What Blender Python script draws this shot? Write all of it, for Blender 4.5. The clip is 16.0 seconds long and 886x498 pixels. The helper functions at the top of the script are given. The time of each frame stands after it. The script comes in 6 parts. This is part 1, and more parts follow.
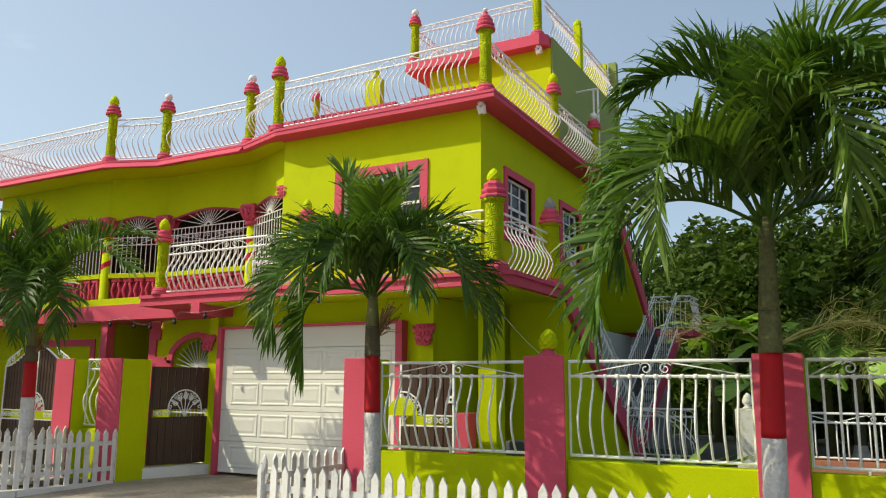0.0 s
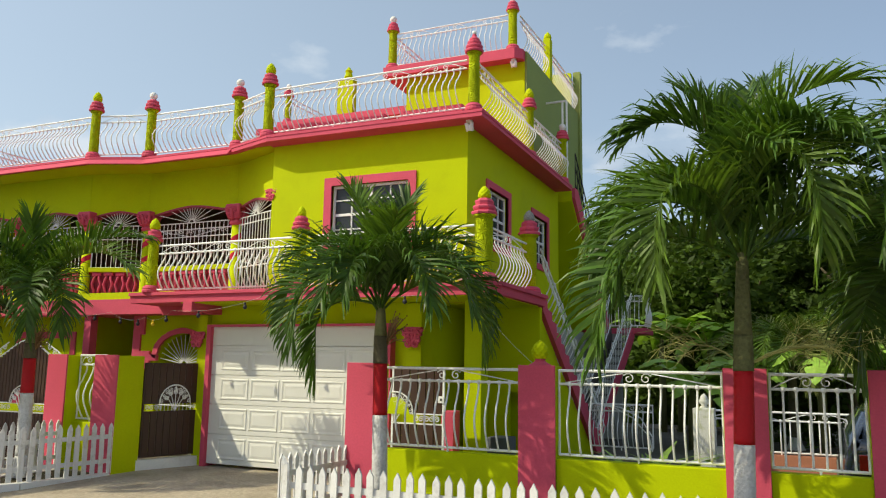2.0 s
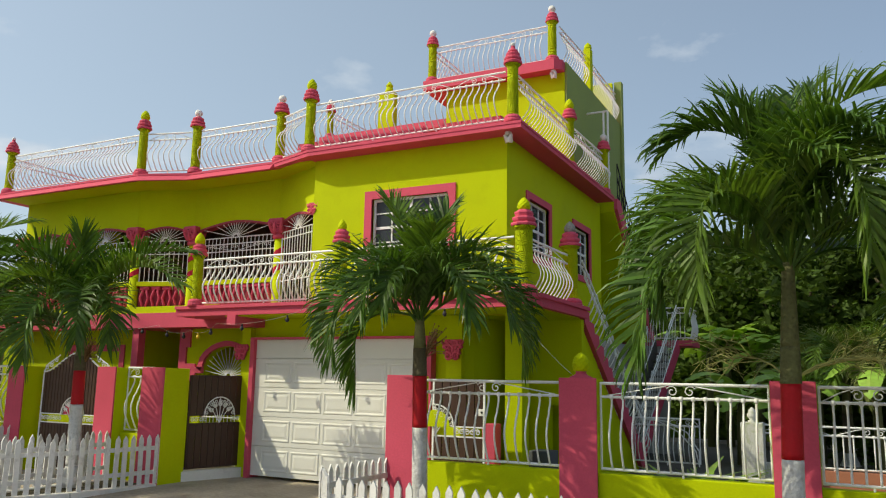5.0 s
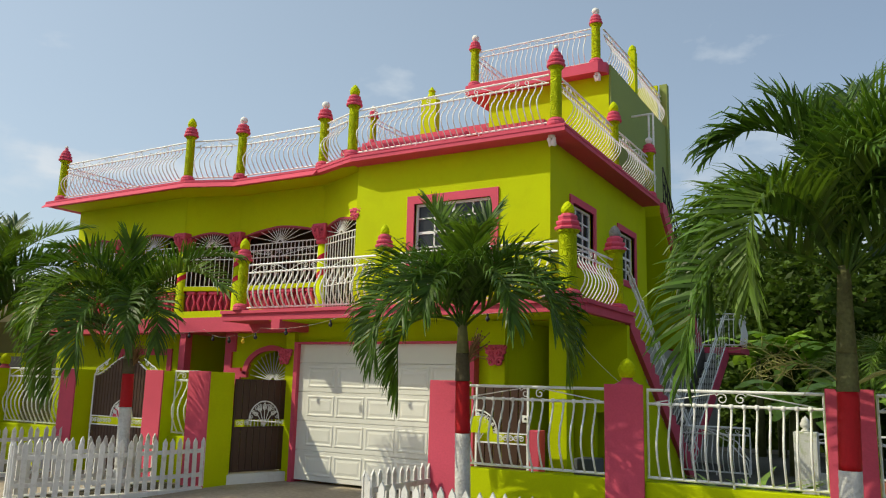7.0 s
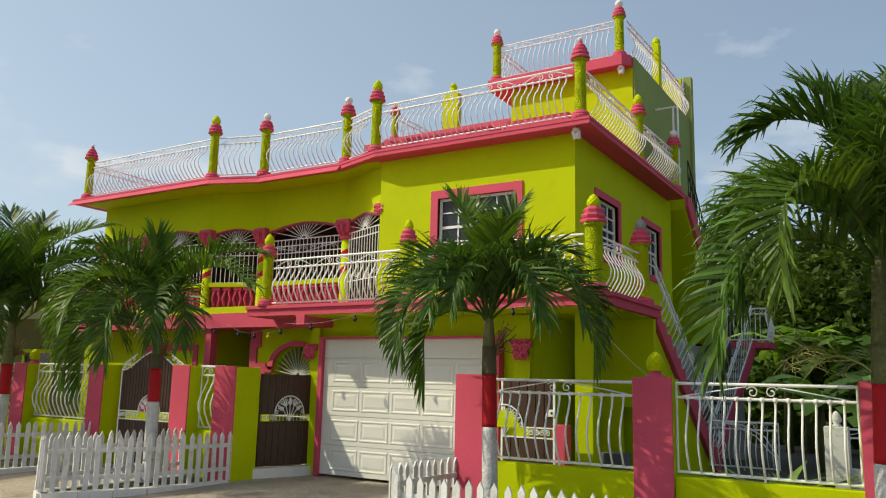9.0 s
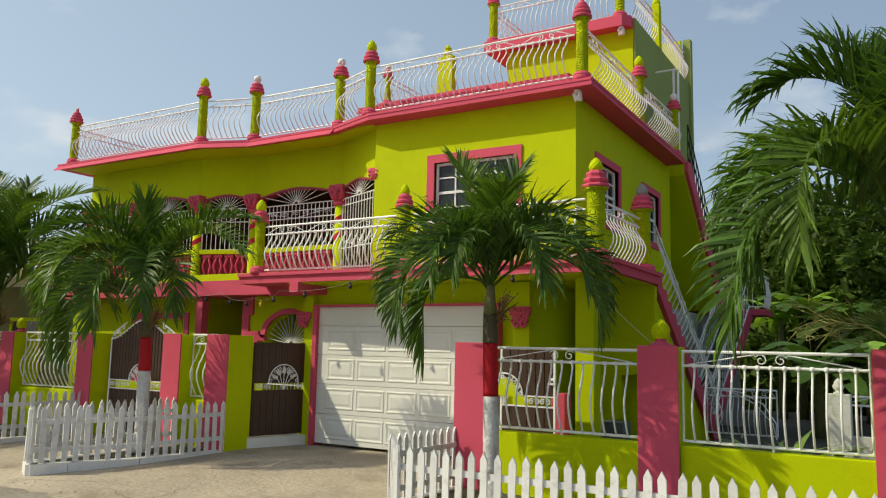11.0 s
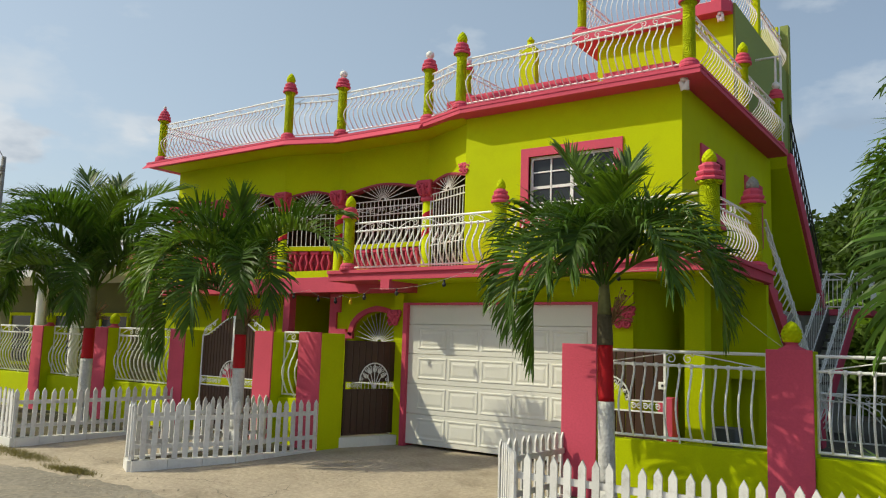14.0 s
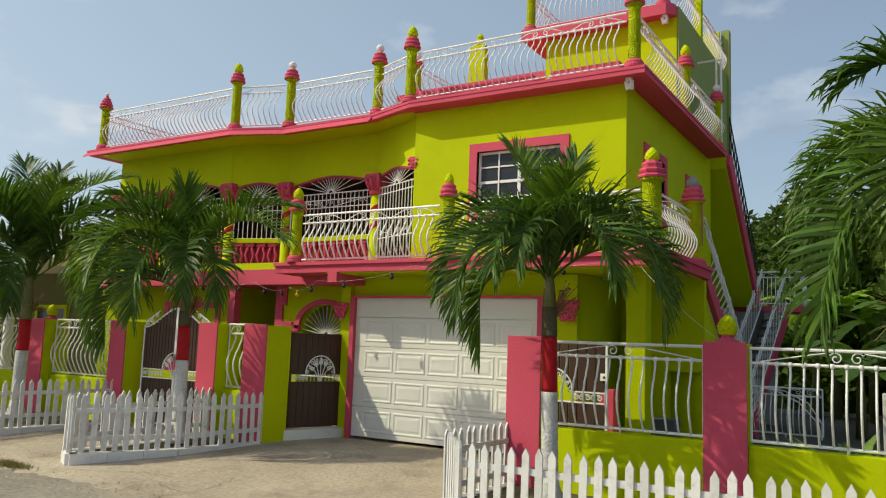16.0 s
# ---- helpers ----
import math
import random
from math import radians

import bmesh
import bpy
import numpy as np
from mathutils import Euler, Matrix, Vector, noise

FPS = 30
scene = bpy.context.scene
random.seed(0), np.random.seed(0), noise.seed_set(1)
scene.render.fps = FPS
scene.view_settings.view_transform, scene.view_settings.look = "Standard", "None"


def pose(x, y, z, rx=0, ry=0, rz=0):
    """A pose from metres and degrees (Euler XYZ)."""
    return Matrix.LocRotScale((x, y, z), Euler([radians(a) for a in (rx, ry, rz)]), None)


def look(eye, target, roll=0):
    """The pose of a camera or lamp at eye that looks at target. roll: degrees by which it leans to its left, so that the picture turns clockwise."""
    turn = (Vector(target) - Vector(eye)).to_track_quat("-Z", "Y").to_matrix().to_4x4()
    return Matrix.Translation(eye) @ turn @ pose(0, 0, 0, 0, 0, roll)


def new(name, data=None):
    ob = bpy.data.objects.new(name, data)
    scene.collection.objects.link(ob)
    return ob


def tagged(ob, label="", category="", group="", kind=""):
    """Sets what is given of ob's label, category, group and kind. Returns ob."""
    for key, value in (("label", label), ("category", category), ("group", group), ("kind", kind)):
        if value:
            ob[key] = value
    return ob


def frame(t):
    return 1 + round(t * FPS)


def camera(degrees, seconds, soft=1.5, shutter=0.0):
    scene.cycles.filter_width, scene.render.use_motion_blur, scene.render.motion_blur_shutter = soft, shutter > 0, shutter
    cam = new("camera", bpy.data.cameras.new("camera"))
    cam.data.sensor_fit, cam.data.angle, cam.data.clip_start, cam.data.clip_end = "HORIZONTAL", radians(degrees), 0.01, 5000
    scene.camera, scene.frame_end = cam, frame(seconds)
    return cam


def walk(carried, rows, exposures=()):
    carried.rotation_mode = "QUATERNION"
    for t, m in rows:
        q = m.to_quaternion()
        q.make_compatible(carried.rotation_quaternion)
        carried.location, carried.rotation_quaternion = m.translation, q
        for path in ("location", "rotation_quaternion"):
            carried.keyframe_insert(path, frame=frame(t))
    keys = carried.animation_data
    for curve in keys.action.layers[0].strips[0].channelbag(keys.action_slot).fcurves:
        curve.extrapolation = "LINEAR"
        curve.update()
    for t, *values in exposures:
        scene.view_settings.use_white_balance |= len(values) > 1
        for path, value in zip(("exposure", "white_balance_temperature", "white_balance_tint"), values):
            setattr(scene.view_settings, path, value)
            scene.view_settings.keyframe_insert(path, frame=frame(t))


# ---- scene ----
# ---- camera ----
cam = camera(59.22, 16.0, soft=1.15)
PATH = [
    (0, (5.130, -10.864, 1.550), (4.196, -9.129, 1.893), 0.38),
    (0.5, (4.947, -11.186, 1.632), (4.070, -9.419, 1.961), 0.09),
    (1, (4.979, -11.584, 1.734), (4.130, -9.799, 2.039), -0.12),
    (1.5, (4.773, -11.754, 1.701), (3.963, -9.952, 2.015), 1.28),
    (2, (4.823, -11.998, 1.832), (4.025, -10.188, 2.131), 0.95),
    (2.5, (4.833, -11.975, 1.805), (4.034, -10.169, 2.123), 1.08),
    (3, (4.862, -11.961, 1.813), (4.054, -10.159, 2.131), 1.20),
    (3.5, (4.859, -11.971, 1.812), (4.033, -10.178, 2.132), 1.09),
    (4, (4.870, -11.964, 1.817), (4.015, -10.185, 2.141), 0.95),
    (6.5, (4.867, -11.927, 1.824), (3.910, -10.204, 2.164), 1.43),
    (7, (4.836, -11.889, 1.810), (3.844, -10.187, 2.153), 1.46),
    (7.5, (4.817, -11.837, 1.827), (3.774, -10.164, 2.164), 1.38),
    (8, (4.777, -11.705, 1.818), (3.682, -10.065, 2.153), 1.27),
    (8.5, (4.793, -11.819, 1.772), (3.696, -10.180, 2.106), 1.55),
    (9, (4.760, -11.895, 1.764), (3.723, -10.218, 2.099), 1.42),
    (11.5, (4.301, -11.663, 1.784), (3.284, -9.958, 2.030), 1.35),
    (12, (4.051, -11.711, 1.726), (3.040, -10.005, 1.985), 1.60),
    (12.5, (3.914, -11.816, 1.801), (2.903, -10.108, 2.046), 1.34),
    (13, (3.892, -11.765, 1.815), (2.840, -10.081, 2.059), 1.65),
    (13.5, (3.861, -11.764, 1.824), (2.762, -10.111, 2.064), 1.85),
    (14, (3.830, -11.659, 1.817), (2.676, -10.043, 2.058), 1.84),
    (14.5, (3.830, -11.693, 1.795), (2.644, -10.101, 2.037), 2.27),
    (15, (3.857, -11.724, 1.761), (2.682, -10.124, 2.006), 2.31),
    (15.5, (3.870, -11.720, 1.760), (2.740, -10.087, 2.002), 2.44),
    (16, (3.857, -11.724, 1.760), (2.816, -10.032, 1.996), 2.08),
]
walk(cam, [(t, look(eye, target, roll)) for t, eye, target, roll in PATH], exposures=((0.0, 0.26), (2.2, 0.23), (3.4, 0.10), (9.0, 0.07), (12.0, 0.02), (16.0, 0.0)))

# ---- world and sun ----
SUN_DIR = Vector((-1.30, -1.0, 1.55)).normalized()      # towards the sun
world = bpy.data.worlds.new("sky")
scene.world = world
world.use_nodes = True
wn, wl = world.node_tree.nodes, world.node_tree.links
wn.clear()
w_out = wn.new("ShaderNodeOutputWorld")
w_bg = wn.new("ShaderNodeBackground")
w_sky = wn.new("ShaderNodeTexSky")
w_sky.sky_type = "NISHITA"
w_sky.sun_disc = False
w_sky.sun_elevation = math.asin(SUN_DIR.z)
w_sky.sun_rotation = math.atan2(SUN_DIR.x, SUN_DIR.y)
w_sky.air_density, w_sky.dust_density, w_sky.ozone_density = 1.0, 2.2, 1.0
w_tc = wn.new("ShaderNodeTexCoord")
w_map = wn.new("ShaderNodeMapping")
w_map.inputs["Scale"].default_value = (1.0, 1.0, 2.2)
w_noise = wn.new("ShaderNodeTexNoise")
w_noise.inputs["Scale"].default_value = 4.2
w_noise.inputs["Detail"].default_value = 7.0
w_noise.inputs["Roughness"].default_value = 0.55
w_ramp = wn.new("ShaderNodeValToRGB")
w_ramp.color_ramp.elements[0].position, w_ramp.color_ramp.elements[0].color = 0.55, (0, 0, 0, 1)
w_ramp.color_ramp.elements[1].position, w_ramp.color_ramp.elements[1].color = 0.68, (0.7, 0.7, 0.7, 1)
w_mix = wn.new("ShaderNodeMix")
w_mix.data_type = "RGBA"
w_mix.inputs[7].default_value = (5.2, 5.7, 6.1, 1)
w_haze = wn.new("ShaderNodeMix")
w_haze.data_type = "RGBA"
w_haze.inputs[7].default_value = (5.45, 6.55, 6.95, 1)
# the haze thickens towards the left end of the street
w_sep = wn.new("ShaderNodeSeparateXYZ")
w_side = wn.new("ShaderNodeMapRange")
w_side.inputs["From Min"].default_value, w_side.inputs["From Max"].default_value = -0.95, 0.15
w_side.inputs["To Min"].default_value, w_side.inputs["To Max"].default_value = 0.42, 0.17
wl.new(w_tc.outputs["Generated"], w_sep.inputs[0])
wl.new(w_sep.outputs["X"], w_side.inputs["Value"])
wl.new(w_side.outputs[0], w_haze.inputs[0])
wl.new(w_tc.outputs["Generated"], w_map.inputs["Vector"])
wl.new(w_map.outputs["Vector"], w_noise.inputs["Vector"])
# clouds gather low over the horizon
w_low = wn.new("ShaderNodeMapRange")
w_low.inputs["From Min"].default_value, w_low.inputs["From Max"].default_value = 0.12, 0.42
w_low.inputs["To Min"].default_value, w_low.inputs["To Max"].default_value = 0.03, -0.03
w_add = wn.new("ShaderNodeMath")
wl.new(w_sep.outputs["Z"], w_low.inputs["Value"])
wl.new(w_noise.outputs["Fac"], w_add.inputs[0])
wl.new(w_low.outputs[0], w_add.inputs[1])
wl.new(w_add.outputs[0], w_ramp.inputs["Fac"])
wl.new(w_ramp.outputs["Color"], w_mix.inputs[0])
wl.new(w_sky.outputs["Color"], w_haze.inputs[6])
wl.new(w_haze.outputs[2], w_mix.inputs[6])
# small heaped clouds in a band over the rooftops
w_puff = wn.new("ShaderNodeTexNoise")
w_puff.inputs["Scale"].default_value, w_puff.inputs["Detail"].default_value, w_puff.inputs["Roughness"].default_value = 7.0, 5.0, 0.5
w_cut = wn.new("ShaderNodeMapRange")
w_cut.interpolation_type = "SMOOTHSTEP"
w_cut.inputs["From Min"].default_value, w_cut.inputs["From Max"].default_value = 0.485, 0.575
w_band = wn.new("ShaderNodeMapRange")
w_band.interpolation_type = "SMOOTHSTEP"
w_band.inputs["From Min"].default_value, w_band.inputs["From Max"].default_value = 0.21, 0.30
w_band.inputs["To Min"].default_value, w_band.inputs["To Max"].default_value = 0.85, 0.0
w_part = wn.new("ShaderNodeMath")
w_part.operation = "MULTIPLY"
w_heap = wn.new("ShaderNodeMix")
w_heap.data_type = "RGBA"
w_tone = wn.new("ShaderNodeMix")
w_tone.data_type = "RGBA"
w_tone.inputs[6].default_value, w_tone.inputs[7].default_value = (2.9, 3.45, 4.15, 1), (5.7, 6.0, 6.25, 1)
w_lit = wn.new("ShaderNodeMapRange")
w_lit.inputs["From Min"].default_value, w_lit.inputs["From Max"].default_value = 0.43, 0.57
wl.new(w_map.outputs["Vector"], w_puff.inputs["Vector"])
wl.new(w_puff.outputs["Fac"], w_cut.inputs["Value"])
wl.new(w_sep.outputs["Z"], w_band.inputs["Value"])
wl.new(w_cut.outputs[0], w_part.inputs[0])
wl.new(w_band.outputs[0], w_part.inputs[1])
wl.new(w_part.outputs[0], w_heap.inputs[0])
wl.new(w_noise.outputs["Fac"], w_lit.inputs["Value"])
wl.new(w_lit.outputs[0], w_tone.inputs[0])
wl.new(w_mix.outputs[2], w_heap.inputs[6])
wl.new(w_tone.outputs[2], w_heap.inputs[7])
wl.new(w_heap.outputs[2], w_bg.inputs["Color"])
w_bg.inputs["Strength"].default_value = 0.125
wl.new(w_bg.outputs["Background"], w_out.inputs["Surface"])

sun = new("sun", bpy.data.lights.new("sun", "SUN"))
sun.data.energy, sun.data.angle, sun.data.color = 3.3, radians(0.6), (1.0, 0.94, 0.68)
sun.matrix_world = look(SUN_DIR * 60, (0, 0, 0))

# ---- materials ----


def material(name, colour, rough=0.6, vary=0.12, grain=30.0, stain=1.2, bump=0.15, metal=0.0, coat=0.0, dirt=None, dirt_amount=0.35, spec=0.3, per_piece=0.0):
    """A painted or natural surface: two scales of tone variation, fine relief, optional stains of a second colour."""
    m = bpy.data.materials.new(name)
    m.use_nodes = True
    n, l = m.node_tree.nodes, m.node_tree.links
    b = n["Principled BSDF"]
    b.inputs["Metallic"].default_value = metal
    b.inputs["Coat Weight"].default_value = coat
    b.inputs["Specular IOR Level"].default_value = spec
    tc = n.new("ShaderNodeTexCoord")
    geo = n.new("ShaderNodeNewGeometry")
    big = n.new("ShaderNodeTexNoise")
    big.inputs["Scale"].default_value, big.inputs["Detail"].default_value = stain, 5.0
    fine = n.new("ShaderNodeTexNoise")
    fine.inputs["Scale"].default_value, fine.inputs["Detail"].default_value = grain, 4.0
    for tex in (big, fine):
        l.new(geo.outputs["Position"], tex.inputs["Vector"])
    add = n.new("ShaderNodeMath")
    add.operation = "MULTIPLY_ADD"
    add.inputs[1].default_value = 0.45
    l.new(fine.outputs["Fac"], add.inputs[0])
    half = n.new("ShaderNodeMath")
    half.operation = "MULTIPLY"
    half.inputs[1].default_value = 0.55
    l.new(big.outputs["Fac"], half.inputs[0])
    l.new(half.outputs[0], add.inputs[2])
    tone = n.new("ShaderNodeMapRange")
    tone.inputs["From Min"].default_value, tone.inputs["From Max"].default_value = 0.3, 0.7
    tone.inputs["To Min"].default_value, tone.inputs["To Max"].default_value = 1 - vary, 1 + vary
    l.new(add.outputs[0], tone.inputs["Value"])
    value = tone.outputs[0]
    if per_piece:
        info = n.new("ShaderNodeObjectInfo")
        own = n.new("ShaderNodeMapRange")
        own.inputs["To Min"].default_value, own.inputs["To Max"].default_value = 1 - per_piece, 1 + per_piece
        l.new(info.outputs["Random"], own.inputs["Value"])
        both = n.new("ShaderNodeMath")
        both.operation = "MULTIPLY"
        l.new(value, both.inputs[0])
        l.new(own.outputs[0], both.inputs[1])
        value = both.outputs[0]
    scale = n.new("ShaderNodeVectorMath")
    scale.operation = "SCALE"
    scale.inputs[0].default_value = colour
    l.new(value, scale.inputs["Scale"])
    out = scale.outputs[0]
    if dirt:
        spots = n.new("ShaderNodeTexNoise")
        spots.inputs["Scale"].default_value, spots.inputs["Detail"].default_value, spots.inputs["Roughness"].default_value = stain * 2.7, 8.0, 0.65
        l.new(geo.outputs["Position"], spots.inputs["Vector"])
        lim = n.new("ShaderNodeMapRange")
        lim.inputs["From Min"].default_value, lim.inputs["From Max"].default_value = 0.52, 0.72
        lim.inputs["To Max"].default_value = dirt_amount
        l.new(spots.outputs["Fac"], lim.inputs["Value"])
        mix = n.new("ShaderNodeMix")
        mix.data_type = "RGBA"
        mix.inputs[7].default_value = (*dirt, 1)
        l.new(lim.outputs[0], mix.inputs[0])
        l.new(out, mix.inputs[6])
        out = mix.outputs[2]
    l.new(out, b.inputs["Base Color"])
    rr = n.new("ShaderNodeMapRange")
    rr.inputs["To Min"].default_value, rr.inputs["To Max"].default_value = max(rough - 0.1, 0.02), min(rough + 0.12, 1)
    l.new(big.outputs["Fac"], rr.inputs["Value"])
    l.new(rr.outputs[0], b.inputs["Roughness"])
    if bump:
        bp = n.new("ShaderNodeBump")
        bp.inputs["Strength"].default_value, bp.inputs["Distance"].default_value = bump, 0.02
        l.new(fine.outputs["Fac"], bp.inputs["Height"])
        l.new(bp.outputs[0], b.inputs["Normal"])
    return m


LIME = material("lime_paint", (0.475, 0.555, 0.0005), 0.72, 0.09, 45, 0.7, 0.12, spec=0.1, dirt=(0.34, 0.38, 0.004), dirt_amount=0.25)
LIME_CARVED = material("lime_carved_plaster", (0.45, 0.53, 0.0005), 0.72, 0.12, 30, 3.0, 0.0, spec=0.12)
_n, _l = LIME_CARVED.node_tree.nodes, LIME_CARVED.node_tree.links
_geo, _vor, _mul, _sin, _bmp = _n.new("ShaderNodeNewGeometry"), _n.new("ShaderNodeTexVoronoi"), _n.new("ShaderNodeMath"), _n.new("ShaderNodeMath"), _n.new("ShaderNodeBump")
_vor.inputs["Scale"].default_value = 6.5
_mul.operation, _mul.inputs[1].default_value, _sin.operation = "MULTIPLY", 42.0, "SINE"
_bmp.inputs["Strength"].default_value, _bmp.inputs["Distance"].default_value = 0.9, 0.012
_l.new(_geo.outputs["Position"], _vor.inputs["Vector"])
_l.new(_vor.outputs["Distance"], _mul.inputs[0])
_l.new(_mul.outputs[0], _sin.inputs[0])
_l.new(_sin.outputs[0], _bmp.inputs["Height"])
_l.new(_bmp.outputs[0], _n["Principled BSDF"].inputs["Normal"])
LIME_ROUGH = material("lime_stucco", (0.40, 0.47, 0.001), 0.75, 0.14, 22, 0.9, 0.55, spec=0.1)
PINK = material("pink_paint", (0.60, 0.085, 0.14), 0.68, 0.10, 40, 0.8, 0.12, spec=0.15, dirt=(0.42, 0.07, 0.10), dirt_amount=0.3)
# roughly half of PINK, for arch edges and the panels behind balusters
MAUVE = material("dark_pink", (0.34, 0.045, 0.07), 0.6, 0.12, 40, 0.8, 0.12)
WHITE_METAL = material("white_enamel", (0.83, 0.83, 0.81), 0.38, 0.05, 60, 2.0, 0.05, dirt=(0.5, 0.47, 0.42), dirt_amount=0.3)
WHITE = material("white_paint", (0.78, 0.77, 0.74), 0.6, 0.07, 40, 1.5, 0.15, dirt=(0.45, 0.42, 0.36), dirt_amount=0.35)
PICKET = material("picket_white", (0.70, 0.69, 0.67), 0.55, 0.06, 50, 3.0, 0.12, dirt=(0.36, 0.33, 0.29), dirt_amount=0.6, per_piece=0.12)
DOOR_WHITE = material("garage_door_white", (0.75, 0.735, 0.68), 0.5, 0.04, 70, 0.9, 0.05, dirt=(0.62, 0.59, 0.52), dirt_amount=0.25)
RED = material("red_paint", (0.42, 0.003, 0.009), 0.6, 0.12, 40, 3.0, 0.2)
STRIPE_RED = material("stripe_red", (0.50, 0.008, 0.03), 0.5, 0.1, 40, 3.0, 0.1)
# dark brown that carries the shade inside the upper porch
PORCH_DARK = material("porch_shade_brown", (0.085, 0.060, 0.038), 0.7, 0.25, 30, 1.5, 0.3)
BARK_WHITE = material("whitewashed_bark", (0.60, 0.59, 0.57), 0.85, 0.2, 30, 5.0, 0.9, dirt=(0.32, 0.30, 0.27), dirt_amount=0.55)
BARK = material("grey_bark", (0.10, 0.085, 0.05), 0.85, 0.3, 30, 6.0, 0.8)
BARK_MOSS = material("mossy_bark", (0.125, 0.128, 0.050), 0.85, 0.35, 28, 6.0, 0.9, dirt=(0.06, 0.05, 0.03), dirt_amount=0.6)
SHAFT = material("green_crownshaft", (0.15, 0.15, 0.055), 0.55, 0.25, 25, 5.0, 0.3)
BROWN = material("brown_sheet_metal", (0.062, 0.032, 0.022), 0.42, 0.12, 40, 1.5, 0.08)
BROWN_DARK = material("brown_frame", (0.05, 0.026, 0.02), 0.45, 0.12, 40, 1.5, 0.08)
CONCRETE = material("concrete", (0.41, 0.345, 0.26), 0.9, 0.34, 16, 0.45, 0.8, dirt=(0.19, 0.155, 0.11), dirt_amount=0.7)
ROAD = material("worn_asphalt", (0.29, 0.26, 0.21), 0.95, 0.42, 14, 0.6, 1.0, dirt=(0.38, 0.32, 0.235), dirt_amount=0.85, spec=0.1)
SOIL = material("soil", (0.10, 0.085, 0.05), 0.95, 0.35, 20, 2.0, 0.9, dirt=(0.06, 0.10, 0.03), dirt_amount=0.7)
# kept dark to cut bounced light; also gives the rear steps their shade
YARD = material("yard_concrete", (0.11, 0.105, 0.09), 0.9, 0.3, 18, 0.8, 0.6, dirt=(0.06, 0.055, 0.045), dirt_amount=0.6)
GREY = material("grey_plaster", (0.20, 0.20, 0.185), 0.85, 0.14, 40, 0.9, 0.3)
OLIVE = material("olive_plaster", (0.12, 0.125, 0.05), 0.85, 0.15, 30, 0.8, 0.3)
TERRACOTTA = material("terracotta", (0.42, 0.17, 0.10), 0.8, 0.15, 40, 2.0, 0.2)
DARK = material("dark_interior", (0.035, 0.03, 0.028), 0.9, 0.2, 10, 1.0, 0.0)
BLACK = material("black_iron", (0.02, 0.02, 0.022), 0.45, 0.15, 40, 2.0, 0.1)
GREEN_GREY = material("moss_green", (0.25, 0.31, 0.085), 0.8, 0.12, 40, 0.7, 0.2)
PALE_GREY = material("pale_grey_plaster", (0.42, 0.42, 0.39), 0.85, 0.14, 40, 0.9, 0.3)
STONE = material("grey_finial", (0.30, 0.29, 0.26), 0.9, 0.2, 40, 6.0, 0.6)
SPECKLE = material("speckled_plaster", (0.62, 0.62, 0.58), 0.85, 0.1, 40, 3.0, 0.3, dirt=(0.30, 0.36, 0.10), dirt_amount=0.8)
CAR_BLUE = material("car_navy", (0.012, 0.018, 0.035), 0.25, 0.1, 40, 1.0, 0.0, coat=0.8)
LAMP_RED = material("tail_lamp_red", (0.25, 0.006, 0.008), 0.2, 0.05, 40, 1.0, 0.0, coat=0.5)
RUBBER = material("rubber", (0.02, 0.02, 0.02), 0.85, 0.1, 40, 1.0, 0.1)
PLASTIC = material("grey_plastic", (0.12, 0.13, 0.14), 0.5, 0.1, 40, 1.0, 0.05)
AMBER = material("yellow_bulb_glass", (0.75, 0.50, 0.03), 0.25, 0.05, 40, 1.0, 0.0)
BULB = material("dark_bulb_glass", (0.03, 0.03, 0.04), 0.55, 0.1, 40, 1.0, 0.0)
WIRE = material("cable_rubber", (0.03, 0.03, 0.03), 0.7, 0.1, 40, 1.0, 0.0)
WIRE_WHITE = material("pale_cable", (0.45, 0.45, 0.40), 0.6, 0.1, 40, 1.0, 0.0)
WOOD = material("weathered_pole", (0.24, 0.235, 0.22), 0.9, 0.25, 25, 2.0, 0.6)
ROOF_SHEET = material("pale_roof_sheet", (0.62, 0.62, 0.60), 0.5, 0.1, 30, 1.0, 0.1)
TILE_WHITE = material("white_tile", (0.74, 0.73, 0.70), 0.35, 0.05, 40, 2.0, 0.05, dirt=(0.40, 0.37, 0.32), dirt_amount=0.4, per_piece=0.05)


def foliage(name, colour, tip, rough=0.42, spec=0.32):
    m = material(name, colour, rough, 0.35, 9.0, 2.2, 0.1, spec=spec, dirt=tip, dirt_amount=0.6, per_piece=0.18)
    b = m.node_tree.nodes["Principled BSDF"]
    n, l = m.node_tree.nodes, m.node_tree.links
    isl = n.new("ShaderNodeNewGeometry")
    vary = n.new("ShaderNodeMapRange")
    vary.inputs["To Min"].default_value, vary.inputs["To Max"].default_value = 0.55, 1.55
    hsv = n.new("ShaderNodeHueSaturation")
    l.new(isl.outputs["Random Per Island"], vary.inputs["Value"])
    l.new(vary.outputs[0], hsv.inputs["Value"])
    l.new(b.inputs["Base Color"].links[0].from_socket, hsv.inputs["Color"])
    l.new(hsv.outputs[0], b.inputs["Base Color"])
    tr = n.new("ShaderNodeBsdfTranslucent")
    tr.inputs["Color"].default_value = (colour[0] * 1.9, colour[1] * 1.9, colour[2] * 0.9, 1)
    mix = n.new("ShaderNodeMixShader")
    mix.inputs[0].default_value = 0.26
    l.new(b.outputs[0], mix.inputs[1])
    l.new(tr.outputs[0], mix.inputs[2])
    l.new(mix.outputs[0], n["Material Output"].inputs["Surface"])
    return m


